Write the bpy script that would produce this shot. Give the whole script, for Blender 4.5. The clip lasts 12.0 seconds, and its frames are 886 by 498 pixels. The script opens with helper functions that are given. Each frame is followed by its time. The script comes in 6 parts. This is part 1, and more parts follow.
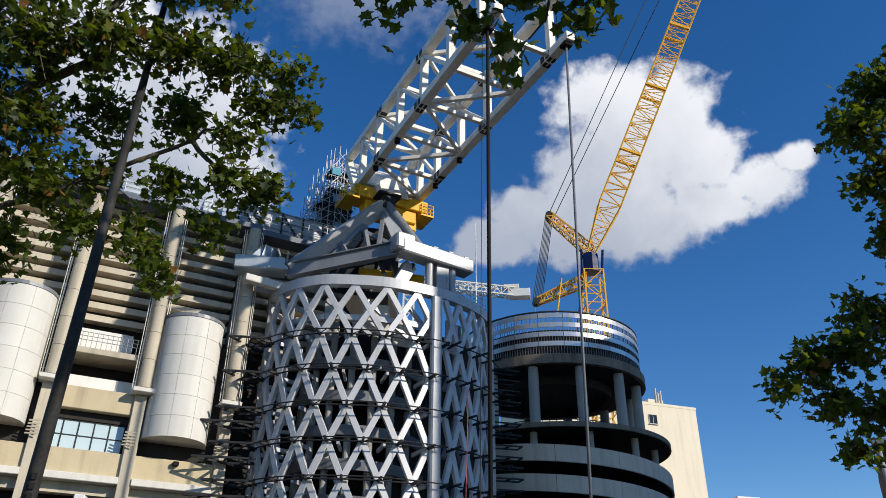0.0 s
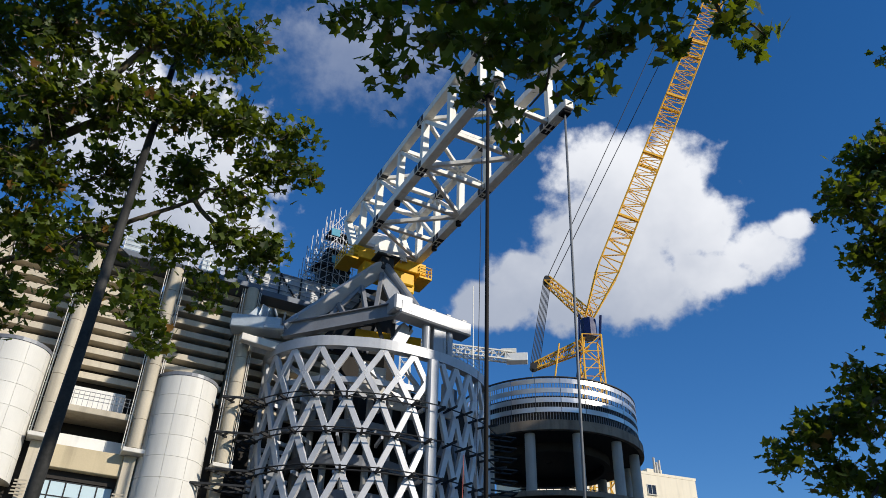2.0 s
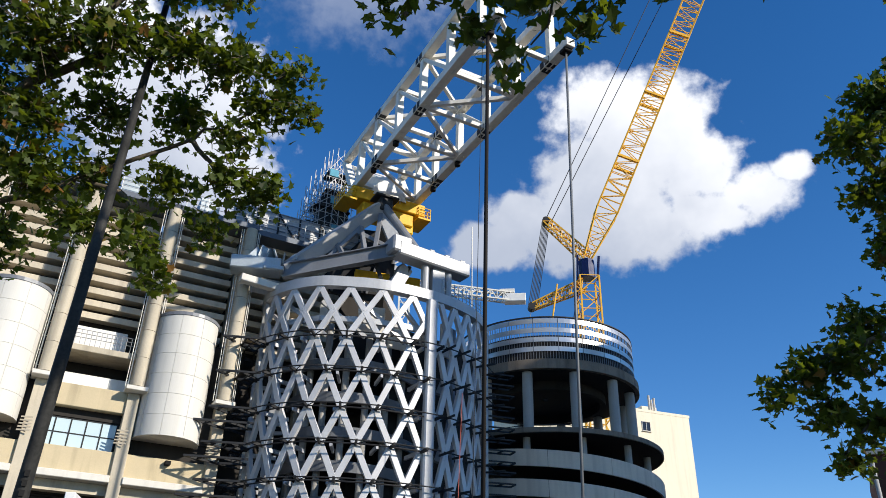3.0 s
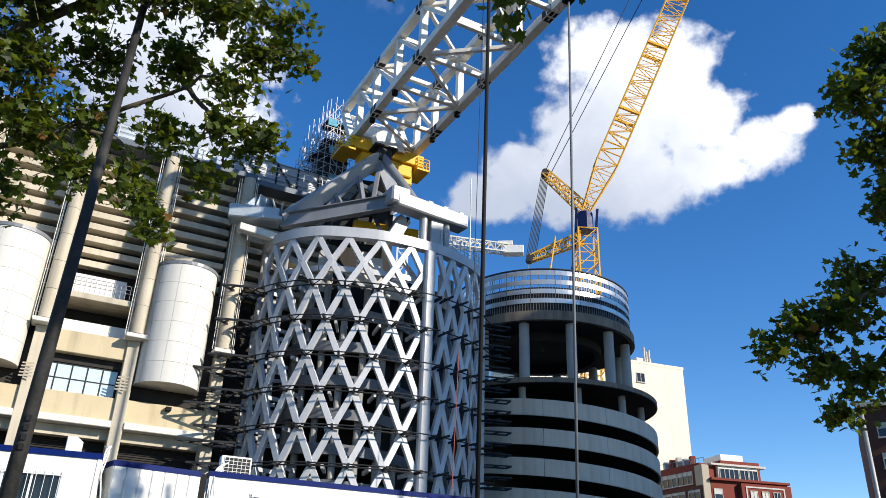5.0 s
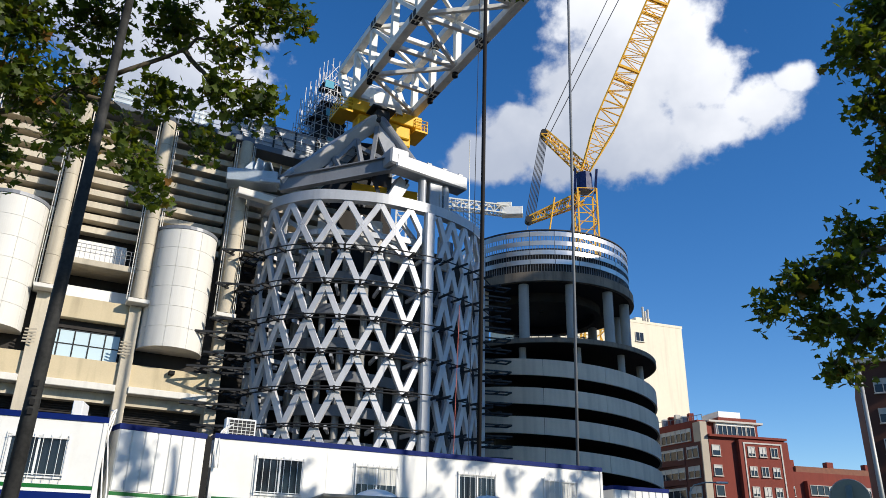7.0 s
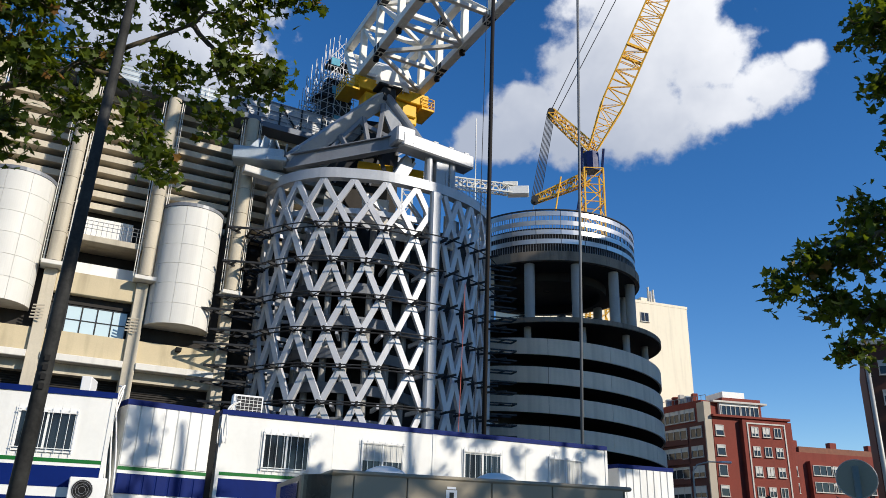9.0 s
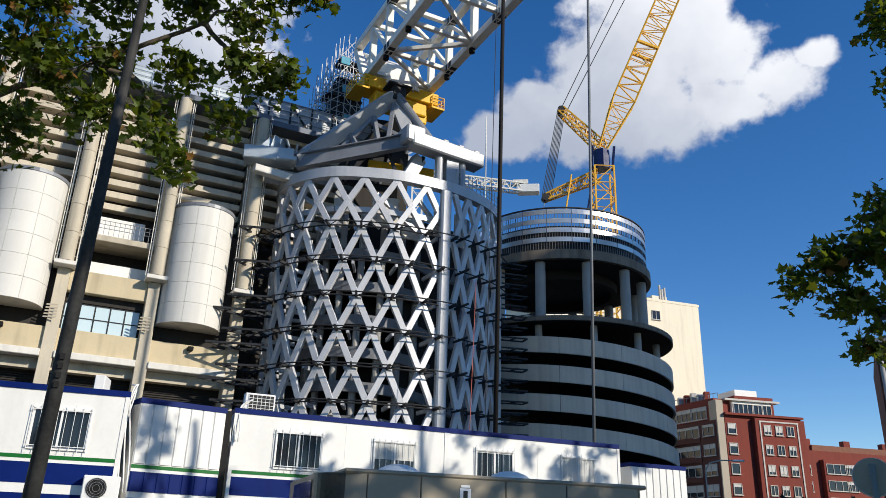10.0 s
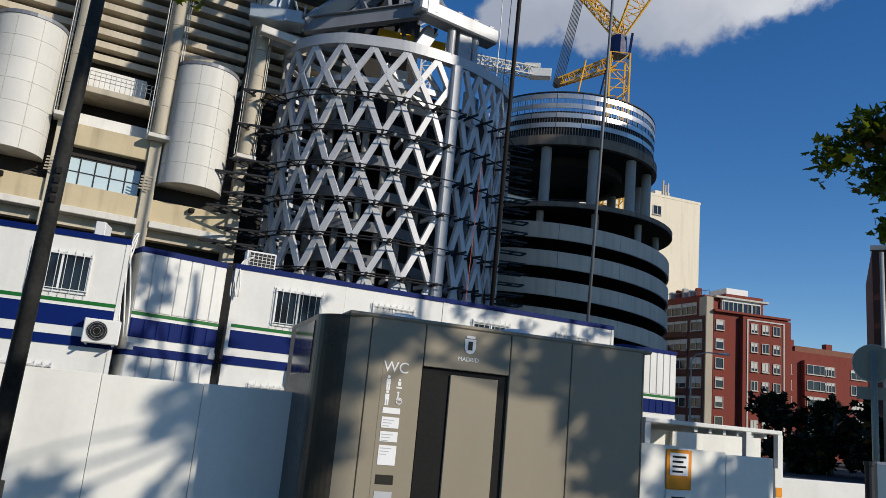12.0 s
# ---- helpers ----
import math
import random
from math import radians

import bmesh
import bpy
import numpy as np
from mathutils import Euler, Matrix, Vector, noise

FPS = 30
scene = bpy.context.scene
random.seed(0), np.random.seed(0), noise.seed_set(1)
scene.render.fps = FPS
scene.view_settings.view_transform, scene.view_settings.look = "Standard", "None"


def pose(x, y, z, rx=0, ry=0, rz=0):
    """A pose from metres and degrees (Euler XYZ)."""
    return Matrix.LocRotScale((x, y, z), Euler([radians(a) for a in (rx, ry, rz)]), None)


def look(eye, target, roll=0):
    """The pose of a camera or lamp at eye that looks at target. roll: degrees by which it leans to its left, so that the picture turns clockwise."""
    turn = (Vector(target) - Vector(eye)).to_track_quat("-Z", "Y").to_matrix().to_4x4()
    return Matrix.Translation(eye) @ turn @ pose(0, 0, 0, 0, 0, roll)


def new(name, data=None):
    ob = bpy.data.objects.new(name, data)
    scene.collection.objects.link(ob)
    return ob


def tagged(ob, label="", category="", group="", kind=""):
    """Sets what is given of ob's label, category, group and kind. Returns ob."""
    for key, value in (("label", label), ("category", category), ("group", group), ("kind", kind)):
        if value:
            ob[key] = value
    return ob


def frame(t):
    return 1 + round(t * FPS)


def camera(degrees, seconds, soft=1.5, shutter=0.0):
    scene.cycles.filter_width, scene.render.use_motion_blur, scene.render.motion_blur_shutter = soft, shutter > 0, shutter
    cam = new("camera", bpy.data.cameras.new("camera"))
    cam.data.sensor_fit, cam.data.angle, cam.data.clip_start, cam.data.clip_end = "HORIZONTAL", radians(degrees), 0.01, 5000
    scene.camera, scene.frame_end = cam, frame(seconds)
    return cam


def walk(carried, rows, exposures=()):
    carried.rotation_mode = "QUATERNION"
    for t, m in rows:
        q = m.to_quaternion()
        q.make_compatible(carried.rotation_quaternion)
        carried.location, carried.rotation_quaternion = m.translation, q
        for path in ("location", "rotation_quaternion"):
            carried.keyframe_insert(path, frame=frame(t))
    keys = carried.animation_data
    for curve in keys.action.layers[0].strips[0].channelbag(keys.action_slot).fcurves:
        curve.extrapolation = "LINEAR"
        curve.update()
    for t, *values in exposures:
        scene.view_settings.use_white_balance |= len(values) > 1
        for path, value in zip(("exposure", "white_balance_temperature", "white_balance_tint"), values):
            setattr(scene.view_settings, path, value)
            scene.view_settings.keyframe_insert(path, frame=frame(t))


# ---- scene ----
# ---------------------------------------------------------------- camera
EYE = (0.0, 0.0, 1.7)
cam = camera(59.64, 12.0, soft=0.4)
# seconds, yaw, pitch, roll, step right, step ahead, step up
ROWS = [
    (0.0, -1.02, 28.64, -0.59, 0.12, -0.08, 0), (0.5, -0.75, 32.23, -0.08, 0.12, -0.08, 0), (1.0, -0.70, 33.37, -0.02, 0.12, -0.08, 0),
    (1.5, -1.22, 33.71, -0.77, 0.11, -0.08, 0), (2.0, -1.65, 33.29, -1.35, 0.11, -0.08, 0), (2.5, -1.71, 31.34, -1.36, 0.10, -0.08, 0),
    (3.0, -1.76, 28.91, -1.36, 0.10, -0.08, 0), (4.8, -2.09, 25.58, -1.65, 0.11, -0.08, 0), (5.0, -2.10, 25.31, -1.78, 0.11, -0.08, 0),
    (5.5, -2.29, 24.66, -2.03, 0.11, -0.08, 0), (6.0, -2.30, 23.44, -2.04, 0.11, -0.08, 0), (6.5, -2.03, 23.00, -1.47, 0.10, -0.09, 0),
    (7.0, -1.92, 22.50, -1.20, 0.08, -0.08, 0), (9.0, -1.68, 20.95, -1.66, 0.03, -0.03, 0), (9.5, -1.46, 20.83, -1.79, 0.01, -0.01, 0),
    (10.0, -0.90, 20.82, -1.74, 0, 0, 0), (10.5, -0.70, 20.85, -1.75, 0, 0.01, 0), (11.0, -0.71, 20.36, -1.78, 0, 0.03, 0),
    (11.5, 0.05, 14.52, -2.37, -0.04, 0.19, -0.07), (12.0, -1.87, 12.26, -5.27, -0.13, 0.51, -0.28)]
EXPOSURES = [(0.0, 0.2, 7000, 10), (2.2, 0.2, 7000, 10), (3.0, 0.48, 7000, 10), (5.0, 0.66, 7000, 10), (7.0, 0.42, 7000, 10), (9.0, 0.32, 7000, 10), (11.0, 0.28, 7000, 10), (11.5, 0.1, 7000, 10), (12.0, -0.06, 7000, 10)]
walk(cam, [(t, pose(EYE[0] + a, EYE[1] + b, EYE[2] + c, 90 + p, r, y)) for t, y, p, r, a, b, c in ROWS], EXPOSURES)

# ---------------------------------------------------------------- light
SUN_AZ, SUN_EL = radians(122), radians(26)   # compass angle from +y towards +x
world = bpy.data.worlds.new("sky")
scene.world = world
world.use_nodes = True
wn = world.node_tree.nodes
sky = wn.new("ShaderNodeTexSky")
sky.sky_type, sky.sun_disc = "NISHITA", False
sky.sun_elevation, sky.sun_rotation = SUN_EL, SUN_AZ
sky.air_density, sky.dust_density, sky.ozone_density = 0.9, 0.0, 3.2
wn["Background"].inputs["Strength"].default_value = 0.132
deep = wn.new("ShaderNodeHueSaturation")
deep.inputs["Saturation"].default_value, deep.inputs["Value"].default_value = 1.30, 1.0
deep.inputs["Hue"].default_value = 0.508
world.node_tree.links.new(sky.outputs[0], deep.inputs["Color"])
world.node_tree.links.new(deep.outputs[0], wn["Background"].inputs["Color"])
sun_data = bpy.data.lights.new("sun", "SUN")
sun_data.energy, sun_data.angle, sun_data.color = 4.2, radians(0.53), (1.0, 0.95, 0.87)
sun = new("sun", sun_data)
sun_dir = Vector((math.sin(SUN_AZ) * math.cos(SUN_EL), math.cos(SUN_AZ) * math.cos(SUN_EL), math.sin(SUN_EL)))
sun.matrix_world = look(sun_dir * 200, (0, 0, 0))


# ---------------------------------------------------------------- materials
def material(name, color, rough=0.6, metal=0.0, vary=0.15, scale=1.5, fine=25.0, bump=0.15, dirt=0.0, per_piece=0.0, spec=0.22):
    """Two scales of colour noise, fine bump, optional dark streaky dirt and a different tone for each piece."""
    m = bpy.data.materials.new(name)
    m.use_nodes = True
    nt, b = m.node_tree, m.node_tree.nodes["Principled BSDF"]
    n, l = nt.nodes, nt.links
    tc = n.new("ShaderNodeTexCoord")
    big, small = n.new("ShaderNodeTexNoise"), n.new("ShaderNodeTexNoise")
    big.inputs["Scale"].default_value, big.inputs["Detail"].default_value = scale, 5
    small.inputs["Scale"].default_value, small.inputs["Detail"].default_value = fine, 4
    for t in (big, small):
        l.new(tc.outputs["Object"], t.inputs["Vector"])
    add = n.new("ShaderNodeMath"); add.operation = "MULTIPLY_ADD"
    l.new(small.outputs["Fac"], add.inputs[0]); add.inputs[1].default_value = 0.45
    l.new(big.outputs["Fac"], add.inputs[2])
    ramp = n.new("ShaderNodeMapRange")
    ramp.inputs["From Min"].default_value, ramp.inputs["From Max"].default_value = 0.4, 1.05
    ramp.inputs["To Min"].default_value, ramp.inputs["To Max"].default_value = 1 - vary, 1 + vary
    l.new(add.outputs[0], ramp.inputs["Value"])
    last = ramp.outputs["Result"]
    if per_piece:
        info = n.new("ShaderNodeObjectInfo")
        mr = n.new("ShaderNodeMapRange")
        mr.inputs["To Min"].default_value, mr.inputs["To Max"].default_value = 1 - per_piece, 1 + per_piece
        l.new(info.outputs["Random"], mr.inputs["Value"])
        mu = n.new("ShaderNodeMath"); mu.operation = "MULTIPLY"
        l.new(last, mu.inputs[0]); l.new(mr.outputs[0], mu.inputs[1]); last = mu.outputs[0]
    if dirt:
        mp = n.new("ShaderNodeMapping"); mp.inputs["Scale"].default_value = (1.6, 1.6, 0.12)
        st = n.new("ShaderNodeTexNoise"); st.inputs["Scale"].default_value, st.inputs["Detail"].default_value = 1.0, 6
        l.new(tc.outputs["Object"], mp.inputs["Vector"]); l.new(mp.outputs[0], st.inputs["Vector"])
        mr = n.new("ShaderNodeMapRange")
        mr.inputs["From Min"].default_value, mr.inputs["From Max"].default_value = 0.5, 0.72
        mr.inputs["To Min"].default_value, mr.inputs["To Max"].default_value = 1.0, 1 - dirt
        l.new(st.outputs["Fac"], mr.inputs["Value"])
        mu = n.new("ShaderNodeMath"); mu.operation = "MULTIPLY"
        l.new(last, mu.inputs[0]); l.new(mr.outputs[0], mu.inputs[1]); last = mu.outputs[0]
    mix = n.new("ShaderNodeVectorMath"); mix.operation = "SCALE"
    mix.inputs[0].default_value = color
    l.new(last, mix.inputs["Scale"])
    l.new(mix.outputs[0], b.inputs["Base Color"])
    rr = n.new("ShaderNodeMapRange")
    rr.inputs["To Min"].default_value, rr.inputs["To Max"].default_value = max(0.05, rough - 0.12), min(1, rough + 0.12)
    l.new(big.outputs["Fac"], rr.inputs["Value"]); l.new(rr.outputs[0], b.inputs["Roughness"])
    b.inputs["Metallic"].default_value = metal
    b.inputs["Specular IOR Level"].default_value = spec
    if bump:
        bp = n.new("ShaderNodeBump"); bp.inputs["Strength"].default_value, bp.inputs["Distance"].default_value = bump, 0.03
        l.new(add.outputs[0], bp.inputs["Height"]); l.new(bp.outputs[0], b.inputs["Normal"])
    return m


M = {
    "concrete": material("concrete", (0.47, 0.42, 0.33), 0.85, vary=0.14, scale=0.5, fine=9, bump=0.25, dirt=0.25, per_piece=0.05),
    "concrete_slat": material("slat concrete", (0.50, 0.45, 0.36), 0.85, vary=0.16, scale=0.5, fine=8, bump=0.25, dirt=0.2, per_piece=0.07),
    # near-black on purpose: shade of interiors and recesses is put into this colour
    "concrete_shaded": material("shaded concrete", (0.035, 0.032, 0.03), 0.9, vary=0.2, scale=0.4, fine=6, dirt=0.2),
    "concrete_ramp": material("grey ramp concrete", (0.64, 0.55, 0.45), 0.8, vary=0.1, scale=0.5, fine=8, bump=0.15, dirt=0.15, per_piece=0.04),
    # brown dirt of the slabs; part of the darkness is shade in the colour
    "concrete_crown": material("stained brown-grey concrete with shade in it", (0.22, 0.18, 0.14), 0.85, vary=0.25, scale=0.6, fine=8, bump=0.2, dirt=0.4),
    "rope_red": material("faded red rope", (0.50, 0.13, 0.10), 0.8, vary=0.3, scale=3),
    "concrete_col": material("grey column concrete", (0.38, 0.37, 0.35), 0.8, vary=0.12, scale=0.6, fine=8, dirt=0.2),
    "tank": material("white cladding panel", (0.60, 0.59, 0.55), 0.55, vary=0.05, scale=0.7, fine=10, bump=0.05, dirt=0.08, per_piece=0.025),
    "beige_wall": material("beige rendered wall", (0.50, 0.42, 0.28), 0.85, vary=0.12, scale=0.5, fine=12, bump=0.15, dirt=0.22),
    "cornice": material("pale stone cornice", (0.62, 0.60, 0.55), 0.7, vary=0.1, scale=0.8, dirt=0.15),
    "lattice": material("pale grey painted steel", (0.50, 0.505, 0.52), 0.45, metal=0.15, vary=0.10, scale=0.6, fine=7, bump=0.05, dirt=0.15, per_piece=0.06),
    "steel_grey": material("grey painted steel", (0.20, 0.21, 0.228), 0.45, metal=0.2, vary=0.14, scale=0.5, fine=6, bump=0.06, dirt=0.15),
    "steel_light": material("light grey steel", (0.44, 0.45, 0.465), 0.45, metal=0.2, vary=0.12, scale=0.6, fine=6, bump=0.05, dirt=0.12),
    "steel_mid": material("mid grey steel", (0.35, 0.36, 0.375), 0.45, metal=0.2, vary=0.12, scale=0.6, fine=6, bump=0.05, dirt=0.12),
    "steel_dark": material("dark steel", (0.024, 0.025, 0.027), 0.6, metal=0.1, spec=0.25, vary=0.25, scale=1, fine=12),
    "galv": material("galvanised sheet", (0.38, 0.43, 0.46), 0.5, metal=0.3, vary=0.2, scale=0.8, fine=6, bump=0.1),
    "white_paint": material("off-white painted steel", (0.72, 0.70, 0.64), 0.5, vary=0.08, scale=0.5, fine=6, bump=0.05, dirt=0.18),
    "yellow": material("yellow painted steel", (0.72, 0.40, 0.02), 0.5, vary=0.12, scale=0.7, fine=8, bump=0.05, dirt=0.2),
    "crane_yellow": material("crane yellow paint", (0.78, 0.42, 0.05), 0.5, vary=0.12, scale=0.4, fine=5, bump=0.04),
    "crane_blue": material("blue painted steel", (0.006, 0.018, 0.09), 0.5, vary=0.15),
    "cable": material("black steel rope", (0.014, 0.012, 0.011), 0.7, metal=0.0, spec=0.15, vary=0.2, scale=2, fine=40),
    "cable_grey": material("grey steel rope", (0.16, 0.17, 0.18), 0.6, metal=0.3, vary=0.2, scale=2, fine=40),
    "rail_metal": material("brushed aluminium slat", (0.60, 0.57, 0.53), 0.32, metal=0.8, vary=0.08, scale=0.6, fine=8, bump=0.04, per_piece=0.06),
    "black": material("near-black paint", (0.010, 0.010, 0.010), 0.7, vary=0.3, spec=0.15),
    "container_white": material("white container paint", (0.70, 0.70, 0.67), 0.45, vary=0.07, scale=0.9, fine=9, bump=0.05, dirt=0.1),
    "container_blue": material("blue container paint", (0.0008, 0.012, 0.105), 0.5, vary=0.15, scale=0.9, fine=9, bump=0.05, spec=0.1, dirt=0.15),
    "container_green": material("green stripe paint", (0.004, 0.12, 0.022), 0.5, vary=0.1),
    "wc": material("grey-brown enamelled panel", (0.27, 0.235, 0.175), 0.42, vary=0.05, scale=0.8, fine=15, bump=0.02, dirt=0.05),
    "wc_dark": material("dark brown panel with side shade in it", (0.03, 0.027, 0.022), 0.3, vary=0.15),
    "hoarding": material("grey painted sheet hoarding", (0.78, 0.77, 0.71), 0.55, vary=0.07, scale=1.2, fine=14, bump=0.06, dirt=0.12),
    "sign_white": material("white sign face", (0.8, 0.8, 0.8), 0.5, vary=0.03, bump=0),
    "sign_orange": material("orange sign face", (0.75, 0.27, 0.02), 0.5, vary=0.05, bump=0),
    "sign_back": material("grey sign back", (0.21, 0.235, 0.205), 0.5, metal=0.3, vary=0.1, bump=0.03),
    "brick_red": material("red brick facade", (0.19, 0.043, 0.031), 0.85, vary=0.12, scale=0.3, fine=6, bump=0.2, dirt=0.12),
    # red brick darkened for the wing: its unlit side is put into the colour
    "brick_shaded": material("shaded red brick facade", (0.11, 0.045, 0.036), 0.85, vary=0.15, scale=0.3, fine=6, bump=0.2),
    "brick_brown": material("brown brick facade", (0.12, 0.05, 0.035), 0.85, vary=0.2, scale=0.4, fine=8, bump=0.2),
    "cream": material("cream rendered wall", (0.74, 0.67, 0.53), 0.85, vary=0.06, scale=0.08, fine=1.5, bump=0.1, dirt=0.1),
    "trim": material("pale window trim", (0.48, 0.46, 0.42), 0.6, vary=0.08),
    "brick_pier": material("pale rendered pier", (0.40, 0.35, 0.28), 0.85, vary=0.12, scale=0.3, fine=6, bump=0.2),
    "roof_tile": material("brown roof tile", (0.20, 0.09, 0.06), 0.85, vary=0.2),
    "asphalt": material("asphalt", (0.05, 0.05, 0.052), 0.9, vary=0.25, scale=0.5, fine=60, bump=0.3),
    "bark": material("plane tree bark", (0.11, 0.09, 0.065), 0.9, vary=0.35, scale=3, fine=20, bump=0.4),
    # strong mottling puts the dappled sunlight on the lamp pole into its colour
    "pole": material("dark painted lamp pole", (0.030, 0.030, 0.029), 0.6, metal=0.0, spec=0.15, vary=0.8, scale=2.5, fine=30, bump=0.1),
    "pole_grey": material("grey lamp pole", (0.35, 0.35, 0.33), 0.5, metal=0.3, vary=0.15),
    "plastic_white": material("white plastic housing", (0.72, 0.72, 0.70), 0.45, vary=0.06),
    "blue_net": material("blue debris net", (0.10, 0.32, 0.42), 0.8, vary=0.2),
    "shutter": material("pale roller blind", (0.50, 0.50, 0.47), 0.6, vary=0.06),
    "panel_slate": material("slate grey cladding", (0.10, 0.115, 0.14), 0.5, metal=0.3, vary=0.15, scale=0.4),
}


def glass_material(name, tint, rough=0.08):
    m = bpy.data.materials.new(name)
    m.use_nodes = True
    b = m.node_tree.nodes["Principled BSDF"]
    b.inputs["Base Color"].default_value, b.inputs["Roughness"].default_value = (*tint, 1), rough
    b.inputs["Specular IOR Level"].default_value = 0.55
    return m


M["glass"] = glass_material("dark window glass", (0.012, 0.014, 0.018))
# pale blue base stands for sky reflected in the panes; the poster shares it
M["glass_sky"] = glass_material("pale glass with sky colour painted in", (0.48, 0.60, 0.64), 0.12)


def leaf_material(name, lo, hi, through_color):
    m = bpy.data.materials.new(name)
    m.use_nodes = True
    n, l, b = m.node_tree.nodes, m.node_tree.links, m.node_tree.nodes["Principled BSDF"]
    geo, obi = n.new("ShaderNodeNewGeometry"), n.new("ShaderNodeObjectInfo")
    add = n.new("ShaderNodeMath"); add.operation = "ADD"
    fr = n.new("ShaderNodeMath"); fr.operation = "FRACT"
    l.new(geo.outputs["Random Per Island"], add.inputs[0]); l.new(obi.outputs["Random"], add.inputs[1]); l.new(add.outputs[0], fr.inputs[0])
    ramp = n.new("ShaderNodeValToRGB")
    e = ramp.color_ramp.elements
    e[0].color, e[1].color = (*lo, 1), (*hi, 1)
    e[1].position = 0.93
    brown = e.new(0.97); brown.color = (0.16, 0.075, 0.02, 1)
    l.new(fr.outputs[0], ramp.inputs[0]); l.new(ramp.outputs[0], b.inputs["Base Color"])
    b.inputs["Roughness"].default_value = 0.5
    b.inputs["Specular IOR Level"].default_value = 0.2
    tr = n.new("ShaderNodeBsdfTranslucent"); tr.inputs["Color"].default_value = (*through_color, 1)
    mx = n.new("ShaderNodeMixShader"); mx.inputs[0].default_value = 0.25
    l.new(b.outputs[0], mx.inputs[1]); l.new(tr.outputs[0], mx.inputs[2])
    l.new(mx.outputs[0], n["Material Output"].inputs["Surface"])
    return m


M["leaf"] = leaf_material("plane tree leaf", (0.011, 0.021, 0.005), (0.066, 0.098, 0.012), (0.26, 0.34, 0.018))
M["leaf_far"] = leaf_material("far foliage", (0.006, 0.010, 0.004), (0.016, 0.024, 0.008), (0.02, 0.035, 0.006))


# ---------------------------------------------------------------- building helpers
def thing(name, at, label, category, group="", kind=""):
    ob = new(name)
    ob.empty_display_size = 0.2
    ob.matrix_basis = pose(*at)
    return tagged(ob, label, category, group, kind)


def part(name, bm, mat, parent=None, label="", smooth=False):
    me = bpy.data.meshes.new(name)
    bmesh.ops.recalc_face_normals(bm, faces=bm.faces)
    bm.to_mesh(me)
    bm.free()
    me.materials.append(M[mat] if isinstance(mat, str) else mat)
    if smooth:
        for p in me.polygons:
            p.use_smooth = True
    ob = new(name, me)
    hang(ob, parent)
    if label:
        ob["label"] = label
    return ob


def world_of(ob):
    m = ob.matrix_basis.copy()
    while ob.parent:
        m = ob.parent.matrix_basis @ ob.matrix_parent_inverse @ m
        ob = ob.parent
    return m


def hang(ob, parent):
    if parent:
        ob.parent = parent
        ob.matrix_parent_inverse = world_of(parent).inverted()


def piece(name, me, m, parent):
    """One more object on a mesh that is shared by alike pieces."""
    ob = new(name, me)
    ob.matrix_basis = m
    hang(ob, parent)
    return ob


def frame_of(x, y, z):
    m = Matrix.Identity(4)
    for i, v in enumerate((x, y, z)):
        m.col[i][:3] = v
    return m


def box(bm, c, size, m=None, bevel=0.0):
    """A box centred on c; m turns it."""
    t = Matrix.Translation(c) @ (m or Matrix.Identity(4)) @ Matrix.Diagonal((*size, 1))
    r = bmesh.ops.create_cube(bm, size=1, matrix=t)
    if bevel:
        es = list({e for v in r["verts"] for e in v.link_edges})
        bmesh.ops.bevel(bm, geom=es, offset=bevel, segments=1, affect="EDGES")
    return bm


def beam(bm, p, q, w, h, up=(0, 0, 1), bevel=0.0):
    p, q = Vector(p), Vector(q)
    d = q - p
    z = d.normalized()
    x = z.cross(Vector(up))
    if x.length < 1e-4:
        x = z.cross(Vector((0, 1, 0)))
    x.normalize()
    y = x.cross(z)
    return box(bm, (p + q) / 2, (w, h, d.length), frame_of(x, y, z), bevel)


def ibeam(bm, p, q, w, h, up=(0, 0, 1), t=0.08):
    u = Vector(up)
    d = (Vector(q) - Vector(p)).normalized()
    v = d.cross(u).cross(d).normalized()
    for s in (1, -1):
        o = v * s * (h - t) / 2
        beam(bm, Vector(p) + o, Vector(q) + o, w, t, up)
    beam(bm, p, q, t, h - 2 * t, up)
    return bm


def tube(bm, p, q, r, seg=8, r2=None):
    p, q = Vector(p), Vector(q)
    d = q - p
    m = Matrix.Translation((p + q) / 2) @ d.to_track_quat("Z", "Y").to_matrix().to_4x4()
    bmesh.ops.create_cone(bm, cap_ends=True, segments=seg, radius1=r, radius2=r if r2 is None else r2, depth=d.length, matrix=m)
    return bm


def polytube(bm, pts, r, seg=6):
    """A round bar along a chain of points."""
    pts = [Vector(p) for p in pts]
    rings = []
    for i, p in enumerate(pts):
        d = (pts[min(i + 1, len(pts) - 1)] - pts[max(i - 1, 0)]).normalized()
        x = d.cross(Vector((0, 0, 1)))
        if x.length < 1e-3:
            x = Vector((1, 0, 0))
        x.normalize()
        y = x.cross(d)
        rad = r[i] if isinstance(r, (list, tuple)) else r
        rings.append([bm.verts.new(p + (x * math.cos(a) + y * math.sin(a)) * rad) for a in [2 * math.pi * k / seg for k in range(seg)]])
    for a, b in zip(rings, rings[1:]):
        for k in range(seg):
            bm.faces.new((a[k], a[(k + 1) % seg], b[(k + 1) % seg], b[k]))
    bm.faces.new(rings[0])
    bm.faces.new(rings[-1][::-1])
    return bm


